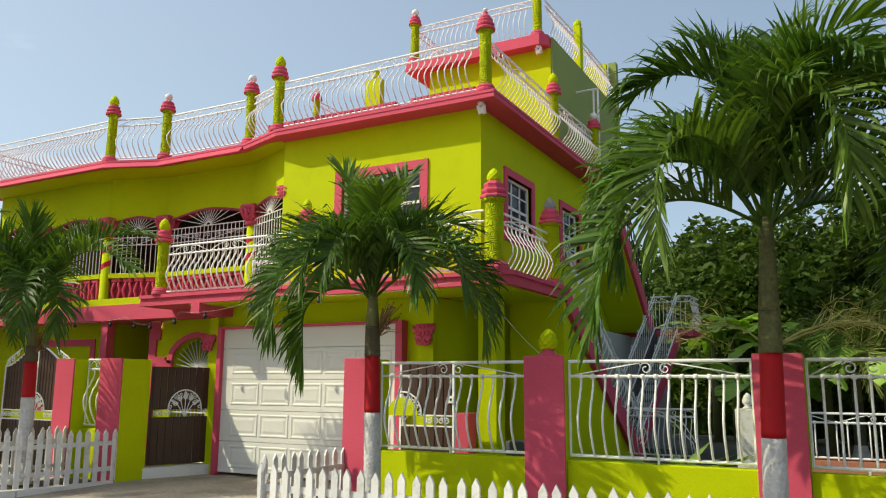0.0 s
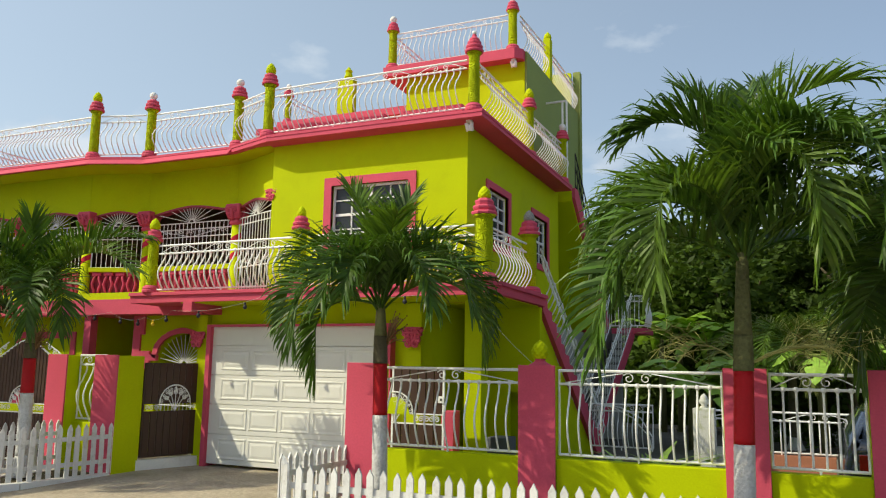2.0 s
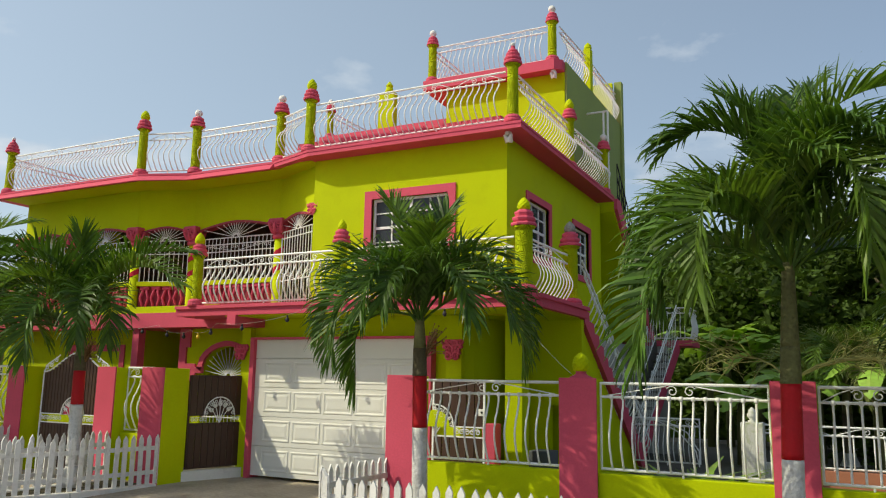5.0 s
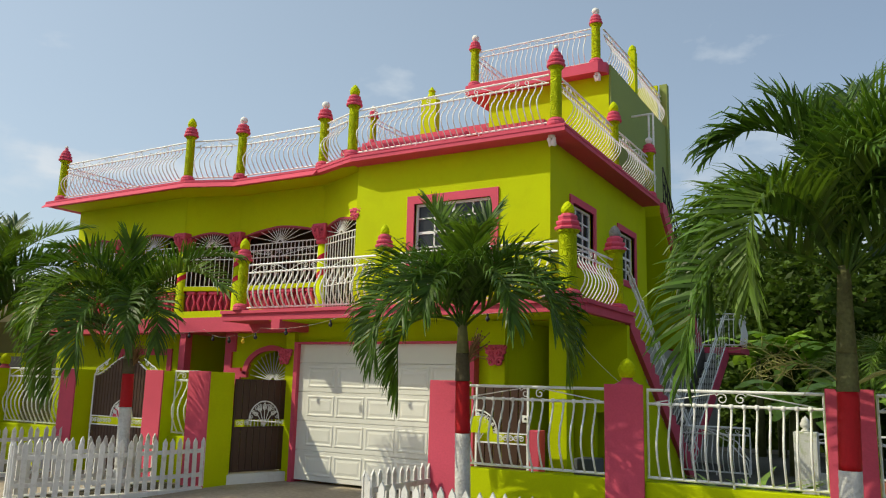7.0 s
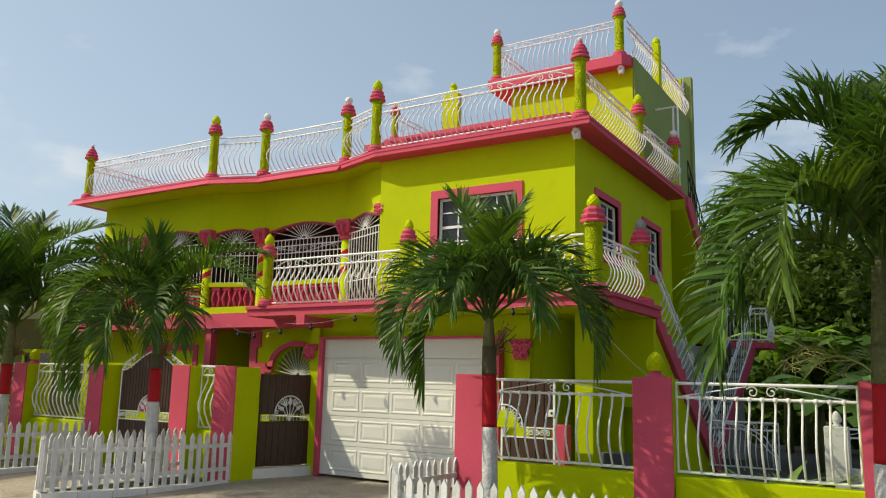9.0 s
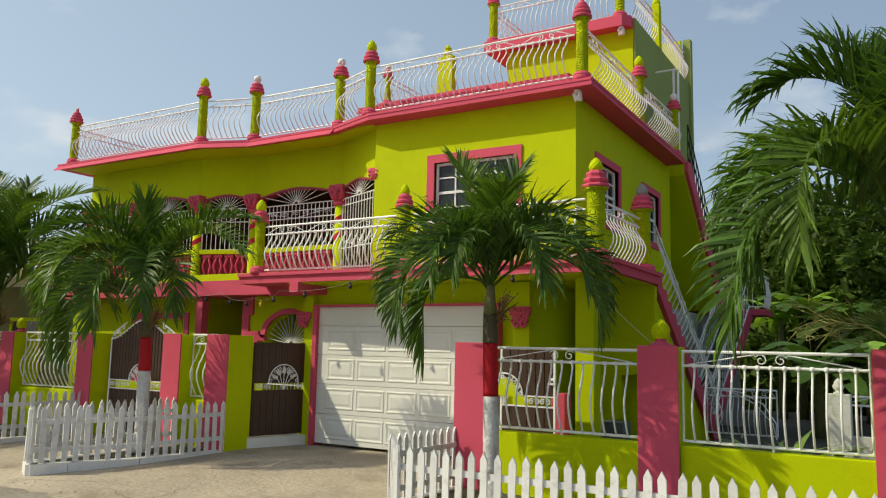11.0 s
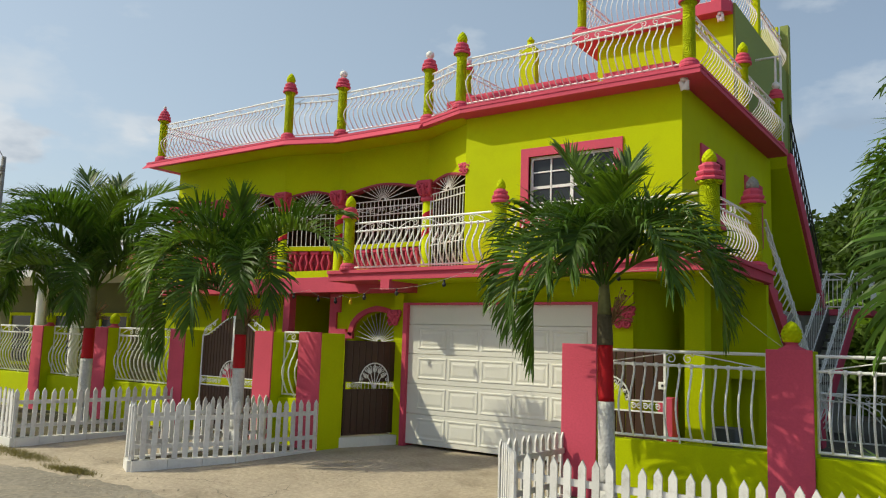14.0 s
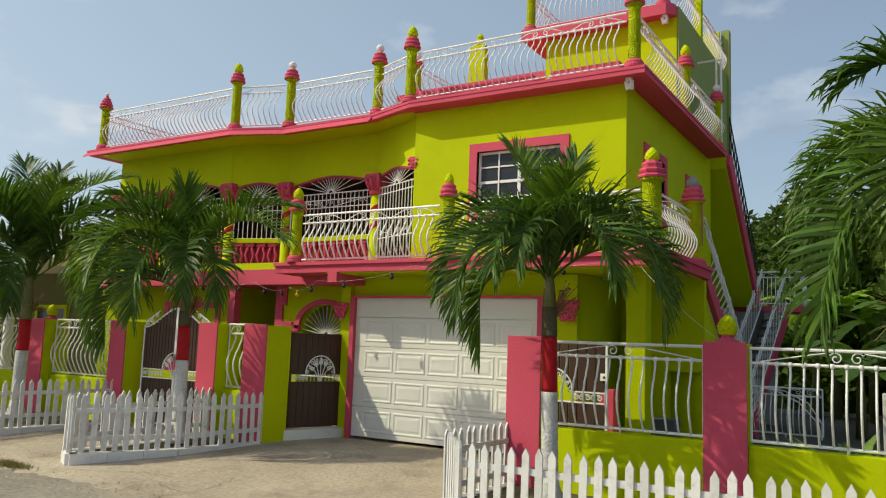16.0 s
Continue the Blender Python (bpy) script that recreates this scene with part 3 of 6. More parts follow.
# garage door: five hinged sections, four rows with raised panels
garage_door = thing("garage_door", "closed white sectional garage door with raised panels", "garage door", at=pose(-4.86, -0.46, 0.05))
W_DOOR, H_SEC = 3.603, 0.525
bm = B()
box(bm, 0.0, W_DOOR, 0.052, 0.07, 0.0, 2.44)
part("backing", bm, DOOR_WHITE, garage_door)
for r in range(5):
    bm = B()
    box(bm, 0, W_DOOR, 0.0, 0.05, r * H_SEC, (r + 1) * H_SEC - 0.008 if r < 4 else 2.44, 0.004)
    sec = part("door_section", bm, DOOR_WHITE, garage_door)
    if r < 4:
        for c in range(5):
            bm = B()
            x0, w, h = 0.24 + c * 0.662, 0.595, 0.35
            z0 = r * H_SEC + 0.095
            rings = []
            for inset, yy in ((-0.012, 0.0005), (0.0, -0.008), (0.016, -0.008), (0.036, 0.0005), (0.05, 0.0005), (0.088, -0.007)):
                rings.append([bm.verts.new(q) for q in ((x0 + inset, yy, z0 + inset), (x0 + w - inset, yy, z0 + inset), (x0 + w - inset, yy, z0 + h - inset), (x0 + inset, yy, z0 + h - inset))])
            # a moulding round a shallow groove, with the raised field inside it
            for a, b in zip(rings, rings[1:]):
                for i in range(4):
                    bm.faces.new((a[i], a[(i + 1) % 4], b[(i + 1) % 4], b[i]))
            bm.faces.new(rings[-1])
            for v in bm.verts:
                v.co.y -= 0.002
            part("raised_panel", bm, DOOR_WHITE, sec)


def window(name, at, w, h, cols, rows, trim, label):
    """A white sash window with glazing bars in a wide painted surround; local x along the wall, -y outwards, z up from the sill."""
    win = thing(name, label, "window", at=at)
    bm = B()
    box(bm, -trim, w + trim, -0.03, 0.05, h, h + trim)
    box(bm, -trim, w + trim, -0.03, 0.05, -trim, 0.0)
    box(bm, -trim, 0.0, -0.03, 0.05, 0.0, h)
    box(bm, w, w + trim, -0.03, 0.05, 0.0, h)
    part("surround", bm, PINK, win, "wide pink painted surround")
    bm = B()
    t = 0.045
    for (xa, xb, za, zb) in ((0, w, 0, t), (0, w, h - t, h), (0, t, t, h - t), (w - t, w, t, h - t)):
        box(bm, xa, xb, 0.06, 0.12, za, zb)
    fr = part("window_frame", bm, WHITE_METAL, win)
    for c in range(1, cols):
        bm = B()
        x = w * c / cols
        tt = 0.028 if (cols == 4 and c == 2) else 0.012
        box(bm, x - tt, x + tt, 0.065, 0.11, t, h - t)
        part("glazing_bar", bm, WHITE_METAL, fr)
    for r in range(1, rows):
        bm = B()
        z = h * r / rows
        tz = 0.024 if rows == 4 and r == 2 else 0.012
        box(bm, t, w - t, 0.07, 0.105, z - tz, z + tz)
        part("glazing_bar", bm, WHITE_METAL, fr)
    pane = B()
    box(pane, t, w - t, 0.088, 0.094, t, h - t)
    part("pane", pane, GLASS, win, "dark reflecting glass")
    # dark sheet behind the pane in place of the unlit room
    bm = B()
    box(bm, 0, w, 0.2, 0.22, 0, h)
    part("dark_backing", bm, DARK, win)
    return win


window("window_front", pose(WIN[0], -0.09, WIN[2]), WIN[1] - WIN[0], WIN[3] - WIN[2], 4, 4, 0.15, "white six-pane sash window with pink surround above the balcony")
for ya, yb, za, zb in SW:
    window("window_side", pose(0, ya, za, 0, 0, 90), yb - ya, zb - za, 3, 4, 0.13, "white barred sash window with pink surround in shaded wall")

# ---- upper porch: columns, arches, grilles, balustrade ----
PORCH = [(-13.0, 0.32), (-11.2, 0.32), (-9.12, 0.32), (-7.80, 0.72), (-5.42, 0.72), (-4.0, 0.10)]


def porch_column(x, y):
    col = thing("porch_column", "lime porch column with red spiral stripe and pink capital", "column", "porch columns", at=pose(x, y, FLOOR1))
    bm = B()
    lathe(bm, [(0.13, 0), (0.13, 0.06), (0.105, 0.09), (0.10, 1.68)], 16)
    shaft = part("shaft", bm, LIME, col, smooth=True)
    bm = B()
    n = 44
    for k in range(n):
        a0, a1 = 5.2 * math.pi * k / n, 5.2 * math.pi * (k + 1) / n
        z0, z1 = 0.62 + 0.88 * k / n, 0.62 + 0.88 * (k + 1) / n
        r = 0.106
        q = [bm.verts.new((r * math.cos(a), r * math.sin(a), z)) for a, z in ((a0, z0), (a1, z1), (a1, z1 + 0.12), (a0, z0 + 0.12))]
        bm.faces.new(q)
    part("stripe", bm, STRIPE_RED, shaft, "red spiral ribbon stripe")
    bm = B()
    lathe(bm, [(0.11, 1.57), (0.15, 1.60), (0.15, 1.64), (0.125, 1.67), (0.135, 1.72), (0.15, 1.84), (0.16, 1.98)], 21, wob=lambda a, z: 1 + 0.10 * math.sin(7 * a) * (1 if z > 1.72 else 0))
    box(bm, -0.17, 0.17, -0.17, 0.17, 1.93, 2.0, 0.02)
    for q in range(4):
        turn = Matrix.Rotation(q * math.pi / 2, 3, "Z")
        for s in (-1, 1):
            for cz, rr in ((1.86, 0.075), (1.74, 0.055)):
                tube(bm, [turn @ Vector((p[0], p[1], p[2])) for p in spiral(s * (0.10 if cz > 1.8 else 0.06), cz, rr, 1.4, 0.5, 12, -0.165 if cz > 1.8 else -0.14, s)], 0.022, 6, 0.014)
        tube(bm, [turn @ Vector(p) for p in ((0, -0.13, 1.66), (0, -0.17, 1.78), (0, -0.19, 1.9))], 0.035, 6, 0.03)
    for s in range(4):
        a = s * math.pi / 2 + math.pi / 4
        tube(bm, [(0.13 * math.cos(a), 0.13 * math.sin(a), 1.70), (0.19 * math.cos(a), 0.19 * math.sin(a), 1.80), (0.23 * math.cos(a), 0.23 * math.sin(a), 1.92), (0.20 * math.cos(a), 0.20 * math.sin(a), 1.98)], 0.045, 6, 0.03)
    part("capital", bm, PINK, col, "pink carved leaf capital", smooth=True)


for x, y in PORCH[1:5]:
    porch_column(x, y)
porch_column(-12.95, 0.32)

bm = B()
scroll_capital(bm, -4.02, -0.06, 5.02, 0.20)
part("wall_capital", bm, PINK, house, "pink scrolled plaster capital", smooth=True)


def grille(p0, p1, z0, z_mid, z_spring, z_crown, label):
    """A white wrought grille with a sunburst head under an arch."""
    at, w = frame_between(p0, p1)
    g = thing("porch_grille", label, "grille", "porch grilles", at=at)
    x0, x1 = 0.12, w - 0.12
    for z in (z0, z0 + 0.62, z_mid - 0.14, z_mid):
        bm = B()
        tube(bm, [(x0, 0, z), (x1, 0, z)], 0.012, 6)
        part("rail", bm, WHITE_METAL, g)
    for x in (x0, x1):
        bm = B()
        tube(bm, [(x, 0, z0), (x, 0, z_spring + 0.06)], 0.014, 6)
        part("stile", bm, WHITE_METAL, g)
    n = max(int((x1 - x0) / 0.105), 4)
    bar = B()
    tube(bar, [(0, 0, 0), (0, 0, z_mid - z0)], 0.009, 5)
    me = link("bar", bar, WHITE_METAL)
    for k in range(1, n):
        share("bar", me, g, pose(x0 + (x1 - x0) * k / n, 0, z0))
    bm = B()
    cx, cz = (x0 + x1) / 2, z_mid
    tube(bm, [(cx + 0.07 * math.cos(a), 0, cz + 0.07 * math.sin(a)) for a in [math.pi * i / 8 for i in range(9)]], 0.012, 6)
    part("hub", bm, WHITE_METAL, g)
    for i in range(1, 14):
        a = math.pi * i / 14
        bm = B()
        d = 0.05
        while d < 3:
            xx, zz = cx + d * math.cos(a), cz + d * math.sin(a)
            s = (xx - 0.05) / (w - 0.1)
            top = z_spring + (z_crown - z_spring) * (1 - abs(2 * min(max(s, 0), 1) - 1) ** 1.6)
            if xx < x0 or xx > x1 or zz > top:
                break
            d += 0.02
        tube(bm, [(cx + 0.07 * math.cos(a), 0, cz + 0.07 * math.sin(a)), (cx + d * math.cos(a), 0, cz + d * math.sin(a))], 0.0075, 5)
        part("ray", bm, WHITE_METAL, g)
    bm = B()
    for k in range(max(int((x1 - x0) / 0.3), 2)):
        xx = x0 + 0.15 + k * 0.3
        if xx > x1 - 0.1:
            break
        for s in (-1, 1):
            tube(bm, spiral(xx + s * 0.06, z0 + 0.73, 0.05, 1.2, 1.2, 10, 0, s), 0.006, 4)
    tube(bm, [(x0, 0, z0 + 0.8), (x0 + (x1 - x0) * 0.5, 0, z0 + 0.62), (x1, 0, z0 + 0.8)], 0.007, 4)
    part("scrollwork", bm, WHITE_METAL, g)
    return g


for i, (p0, p1) in enumerate(zip(PORCH, PORCH[1:])):
    at, w = frame_between(p0, p1)
    door = i == 4
    crown = 5.13 if w > 1.6 else 5.09
    bm = B()
    lo = arch_wall(bm, -0.035 if i > 2 else 0.0, w + (0.035 if 1 < i < 4 else 0.0), SOFFIT, (4.93, crown), -0.02, 0.16, 20, 1.6)
    part("wall_porch_header", bm, LIME, house, at=at)
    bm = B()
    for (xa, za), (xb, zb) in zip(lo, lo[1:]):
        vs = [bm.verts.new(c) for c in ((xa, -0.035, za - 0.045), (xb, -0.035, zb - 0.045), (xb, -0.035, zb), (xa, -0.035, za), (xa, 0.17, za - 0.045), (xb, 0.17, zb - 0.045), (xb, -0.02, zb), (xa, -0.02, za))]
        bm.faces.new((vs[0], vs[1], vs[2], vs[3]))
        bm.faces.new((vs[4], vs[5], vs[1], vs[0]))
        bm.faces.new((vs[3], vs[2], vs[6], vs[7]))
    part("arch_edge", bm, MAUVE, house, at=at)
    grille(p0, p1, FLOOR1 + 0.06 if door else 3.84, 4.76, 4.93, crown, "white wrought iron porch grille with sunburst head")
    if not door:
        bal = thing("porch_balustrade", "pink moulded balustrade under a lime rail", "balustrade", "porch balustrades", at=at)
        bm = B()
        box(bm, 0.1, w - 0.1, -0.07, 0.09, 3.74, 3.84, 0.008)
        part("rail", bm, LIME, bal)
        bm = B()
        box(bm, 0.1, w - 0.1, -0.06, 0.08, FLOOR1, 3.28)
        part("plinth", bm, LIME, bal)
        bm = B()
        box(bm, 0.1, w - 0.1, 0.05, 0.10, 3.28, 3.74)
        part("back_panel", bm, MAUVE, bal)
        n = int((w - 0.3) / 0.24)
        bm = B()
        for s in (-1, 1):
            pts = [(s * 0.05, 0.0, 0.0), (s * 0.06, -0.01, 0.08), (s * 0.10, -0.02, 0.2), (s * 0.055, -0.02, 0.32), (s * 0.04, 0, 0.4)]
            tube(bm, pts, 0.028, 6)
        box(bm, -0.1, 0.1, -0.045, 0.03, 0.385, 0.455, 0.008)
        me = link("baluster", bm, PINK, True)
        for k in range(n):
            share("baluster", me, bal, pose(0.15 + (w - 0.3) * (k + 0.5) / n, 0.0, 3.28))

# ---- posts with carved shafts, rings and finials ----


def carve(a, z):
    s = math.sin(3 * a + 2.2 * math.sin(z * 15)) * math.sin(z * 46 + 2 * math.sin(2 * a))
    return 1 + 0.022 * s


def pine(s):
    """Outline of a pineapple finial from foot (0) to tip (1)."""
    if s < 0.32:
        return 0.72 + 0.40 * math.sin(math.pi / 2 * s / 0.32)
    return max(0.02, 1.12 * math.cos(math.pi / 2 * (s - 0.32) / 0.68) ** 0.72)


def post(name, x, y, z, h, r, finial, label, group):
    """A turned post: pink base, carved lime shaft, pink ringed capital, finial."""
    p = thing(name, label, "post", group, at=pose(x, y, z, 0, 0, random.uniform(0, 90)))
    bm = B()
    lathe(bm, [(r * 1.5, 0), (r * 1.55, 0.03), (r * 1.45, 0.06), (r * 1.5, 0.075), (r * 1.3, 0.11), (r * 1.02, 0.13)], 8 if r > 0.13 else 16)
    part("base", bm, PINK, p, smooth=False)
    bm = B()
    rows = [(r * (0.98 - 0.06 * i / 44), 0.125 + (h - 0.14) * i / 44) for i in range(45)]
    lathe(bm, rows + [(r * 1.15, h), (r * 1.28, h + 0.03)], 30, wob=lambda a, zz: carve(a, zz) if 0.2 < zz < h - 0.12 else 1)
    part("shaft", bm, LIME_CARVED, p, "lime shaft with carved swirls", smooth=True)
    bm = B()
    z0 = h + 0.03
    prof = [(r * 1.25, z0)]
    for k in range(3):
        zz = z0 + k * 0.075 * (r / 0.11) ** 0.5
        s = ((1.56, 1.42, 1.16) if r < 0.105 else (1.42, 1.26, 1.02))[k]
        prof += [(r * s, zz + 0.005), (r * (s + 0.06), zz + 0.03), (r * s * 0.98, zz + 0.052), (r * s * 0.78, zz + 0.062)]
    ztop = prof[-1][1]
    lathe(bm, prof + [(r * 0.7, ztop + 0.02)], 8 if r > 0.13 else 16)
    part("capital", bm, PINK, p, "pink ringed capital")
    bm = B()
    if finial == "ball":
        lathe(bm, [(r * 0.5, ztop), (r * 0.55, ztop + 0.03)] + [(r * 0.78 * math.sin(math.pi * i / 10) + 0.004, ztop + 0.03 + r * 0.78 * (1 - math.cos(math.pi * i / 10))) for i in range(1, 11)], 14)
        part("finial", bm, WHITE, p, "white ball finial", smooth=True)
    elif finial == "knob":
        lathe(bm, [(r * 0.86, ztop), (r * 0.92, ztop + 0.02), (r * 0.78, ztop + 0.05), (r * 0.45, ztop + 0.075), (r * 0.36, ztop + 0.10), (r * 0.42, ztop + 0.115), (r * 0.2, ztop + 0.13)], 14)
        part("finial", bm, PINK, p, smooth=True)
        bm = B()
        lathe(bm, [(0.004 + r * 0.36 * math.sin(math.pi * i / 8), ztop + 0.12 + r * 0.36 * (1 - math.cos(math.pi * i / 8))) for i in range(9)], 12)
        part("knob", bm, WHITE, p, "small white ball", smooth=True)
    else:
        rows = [(r * (0.84 if r < 0.105 else 0.62) * pine(i / 26), ztop + (0.25 if r < 0.105 else 0.20) * (r / 0.11) ** 0.4 * i / 26) for i in range(27)]
        lathe(bm, rows, 40, wob=lambda a, zz: 0.92 + 0.17 * abs(math.sin(4 * a + zz * 48) * math.sin(4 * a - zz * 48)))
        part("finial", bm, STONE if finial == "stone" else LIME, p, "carved pineapple finial", smooth=True)
    return p


for x, y, f, what in ((-12.94, -0.32, "knob", "pink knob"), (-8.47, -0.31, "pine", "lime pineapple"), (-7.25, 0.04, "ball", "white ball"), (-5.01, 0.08, "ball", "white ball"),
                      (-4.0, -0.29, "pine", "lime pineapple"), (0.19, -0.31, "knob", "pink knob"), (0.19, 2.78, "pine", "lime pineapple"), (0.24, 5.18, "ball", "white ball")):
    post("roof_post", x, y, ROOF + 0.018, 1.0, 0.10, f, f"carved lime roof post with pink rings and {what} finial", "roof posts")
for x, y, h, r, f, what in ((-5.85, -1.08, 0.92, 0.10, "pine", "lime pineapple"), (-2.58, -1.14, 0.95, 0.108, "pine", "lime pineapple"), (0.75, -1.24, 0.97, 0.14, "pine", "lime pineapple"), (0.79, 0.86, 1.0, 0.138, "stone", "grey stone")):
    post("balcony_post", x, y, FLOOR1 + 0.03, h, r, f, f"thick carved lime balcony post with {what} finial", "balcony posts")


# ---- white bellied railings ----


def belly_points(h, out, n=14):
    key = [(0, 0), (0.08, 0.28), (0.2, 0.66), (0.34, 0.94), (0.46, 1.0), (0.6, 0.78), (0.74, 0.36), (0.86, 0.04), (0.94, -0.06), (1, 0)]
    pts = []
    for i in range(n + 1):
        s = i / n
        for (a, va), (b, vb) in zip(key, key[1:]):
            if a <= s <= b:
                t = (s - a) / (b - a)
                t = t * t * (3 - 2 * t)
                pts.append((0.0, -out * (va + (vb - va) * t), h * s))
                break
    return pts


def railing(name, p0, p1, z0, z1, label, group, h=0.72, lift=0.10, gap=0.118, out=0.13, r=0.011, top=0.14, scroll=0.9, legs=1.6, straight=False, ends=False):
    """A bellied railing from p0 to p1 whose foot rises from z0 to z1."""
    at, w = frame_between(p0, p1)
    at.translation.z = z0
    rise = (z1 - z0) / w
    rl = thing(name, label, "railing", group, at=at)

    def bar(nm, za, rr, parent=rl):
        bm = B()
        tube(bm, [(0, 0, za), (w, 0, za + rise * w)], rr, 8)
        return part(nm, bm, WHITE_METAL, parent)

    bar("bottom_rail", lift, 0.017)
    bar("middle_rail", lift + h, 0.016)
    if top:
        bar("top_rail", lift + h + top, 0.018)
    bm = B()
    tube(bm, [(0, 0, 0)] + belly_points(h, 0.0 if straight else out)[1:], r, 6)
    lathe(bm, [(r * 1.2, h - 0.03), (r * 2.1, h - 0.015), (r * 2.1, h + 0.01), (r * 1.2, h + 0.025)], 8)
    me = link("baluster", bm, WHITE_METAL, True)
    n = max(int(round(w / gap)), 2)
    for k in range(1, n):
        x = w * k / n
        share("baluster", me, rl, pose(x, 0, lift + rise * x))
    if top and scroll:
        m = max(int(w / scroll), 1)
        for s in (-1, 1):
            bm = B()
            curl = spiral(s * 0.10, 0, top * 0.42, 1.25, 0.5, 12, 0, s)
            tail = [(s * w / m * 0.46, 0, -top * 0.4 + rise * s * w / m * 0.46), (s * (0.17 + w / m * 0.1), 0, top * 0.16 + rise * s * w / m * 0.2), (s * 0.17, 0, top * 0.36)]
            tube(bm, tail + curl, 0.0075, 5)
            me = link("scroll", bm, WHITE_METAL, True)
            for k in range(m):
                x = w * (k + 0.5) / m
                share("scroll", me, rl, pose(x, 0, lift + h + top * 0.5 + rise * x))
    if legs:
        m = max(int(w / legs), 1)
        for k in range(1, m + 1):
            x = w * k / (m + 1)
            bm = B()
            tube(bm, [(x, 0, rise * x - 0.01), (x, 0, lift + rise * x)], 0.014, 6)
            part("footing", bm, WHITE_METAL, rl)
    if ends:
        for x in (0.004, w - 0.004):
            bm = B()
            tube(bm, [(x, 0, lift - 0.012 + rise * x), (x, 0, lift + h + top + 0.014 + rise * x)], 0.015, 6)
            part("end_bar", bm, WHITE_METAL, rl)
    return rl


RP = [(-12.94, -0.32), (-8.47, -0.31), (-7.25, 0.04), (-5.01, 0.08), (-4.0, -0.29), (0.19, -0.31), (0.19, 2.78), (0.24, 5.18)]
for p, q in zip(RP, RP[1:]):
    a, b = Vector(p), Vector(q)
    d = (b - a).normalized() * 0.13
    railing("roof_railing", tuple(a + d), tuple(b - d), ROOF, ROOF, "white bellied iron railing along the roof edge", "roof railings", h=0.70, lift=0.10, gap=0.122, out=0.22, r=0.011 if p[0] < 0.1 else 0.008)
railing("roof_railing", (-12.94, 9.8), (-12.94, -0.2), ROOF, ROOF, "white bellied iron railing along the roof edge", "roof railings", h=0.68, lift=0.09, gap=0.14)
BPS = [(-5.85, -1.08), (-2.58, -1.14), (0.75, -1.24), (0.79, 0.86)]
for p, q in zip(BPS, BPS[1:]):
    a, b = Vector(p), Vector(q)
    d = (b - a).normalized() * 0.16
    railing("balcony_railing", tuple(a + d), tuple(b - d), FLOOR1 + 0.03, FLOOR1 + 0.03, "white bellied iron railing on the pink balcony slab", "balcony railings", h=0.66, lift=0.05, gap=0.135 if p[0] < 0.7 else 0.15, out=0.15, r=0.0145 if p[0] < 0.7 else 0.009, top=0.15)

# ---- stair from the balcony down the side ----
stair = thing("side_stair", "pink sawtooth concrete stair down from the balcony", "stair")
N_ST, Y0, Y1 = 16, 1.18, 6.0
rise, go = FLOOR1 / N_ST, (Y1 - Y0) / N_ST
for k in range(N_ST):
    bm = B()
    z = FLOOR1 - (k + 1) * rise
    slab_side(bm, [(Y0 + k * go, z), (Y0 + (k + 1) * go, z), (Y0 + (k + 1) * go, max(z - 0.24, 0.0)), (Y0 + k * go, max(z - 0.24 + 0.1, 0.0))], 0.06, 0.745)
    part("step", bm, GREY, stair)
bm = B()
poly = []
for i in range(N_ST - 1):
    z = FLOOR1 - i * rise
    poly += [(Y0 + i * go, z + 0.01), (Y0 + (i + 1) * go - 0.02, z - 0.03)]
poly += [(Y1 - go, rise + 0.01), (Y1 - go, 0.02), (Y1 - 2.2 * go, 0.02), (Y0, FLOOR1 - 0.22)]
slab_side(bm, poly, 0.855, 0.94)
part("stringer", bm, PINK, stair, "pink stepped stringer")
railing("stair_railing", (0.89, 1.22), (0.89, 5.9), FLOOR1 + 0.02, 0.1, "white bellied iron stair railing", "stair railings", h=0.66, lift=0.06, gap=0.15, out=0.13, r=0.011, top=0.13, scroll=0.5)

bm = B()
slab_side(bm, [(Y0, 0.0), (Y1 - 0.6, 0.0), (Y0, FLOOR1 - 0.25)], 0.75, 0.85)
part("under_wall", bm, LIME, stair, "lime wall under the stair")
for name, dims in (("end_wall", (0.003, 0.93, 1.02, 1.16, 1.42, 2.88)), ("end_pier", (0.003, 0.36, 1.02, 1.16, 0.0, 1.42)), ("recess_back", (0.30, 0.745, 1.3, 1.4, 0.0, 1.42))):
    bm = B()
    box(bm, *dims)
    part(name, bm, LIME, stair)

# ---- stair house on the roof ----
tower = thing("roof_tower", "lime rooftop stair house with pink slab", "roof house")
bm = B()
box(bm, -3.25, -0.30, 4.0, 8.75, ROOF, 8.66)
part("wall", bm, LIME, tower)
# grey-green sheet over the right side of the lime tower, with a rear post
bm = B()
box(bm, -0.297, -0.255, 4.02, 8.72, ROOF, 8.90)
box(bm, -0.40, -0.20, 8.76, 8.98, ROOF, 10.14)
part("side_wall", bm, GREEN_GREY, tower, "grey-green side wall")
bm = B()
prism(bm, [(-3.75, 3.72), (-0.45, 3.72), (-0.30, 3.86), (-0.30, 8.74), (-3.75, 8.74)], 8.664, 8.90)
part("slab", bm, PINK, tower, "pink overhanging slab")
bm = B()
box(bm, -4.6, -1.75, 0.12, 0.3, ROOF, ROOF + 0.36)
box(bm, -1.35, -0.15, 0.0, 0.3, ROOF, ROOF + 0.30)
solid("roof_upstand", bm, PINK, "low pink concrete upstand behind the roof railing", "upstand")
bm = B()
box(bm, -0.42, -0.25, 5.88, 6.1, 8.9, 9.98)
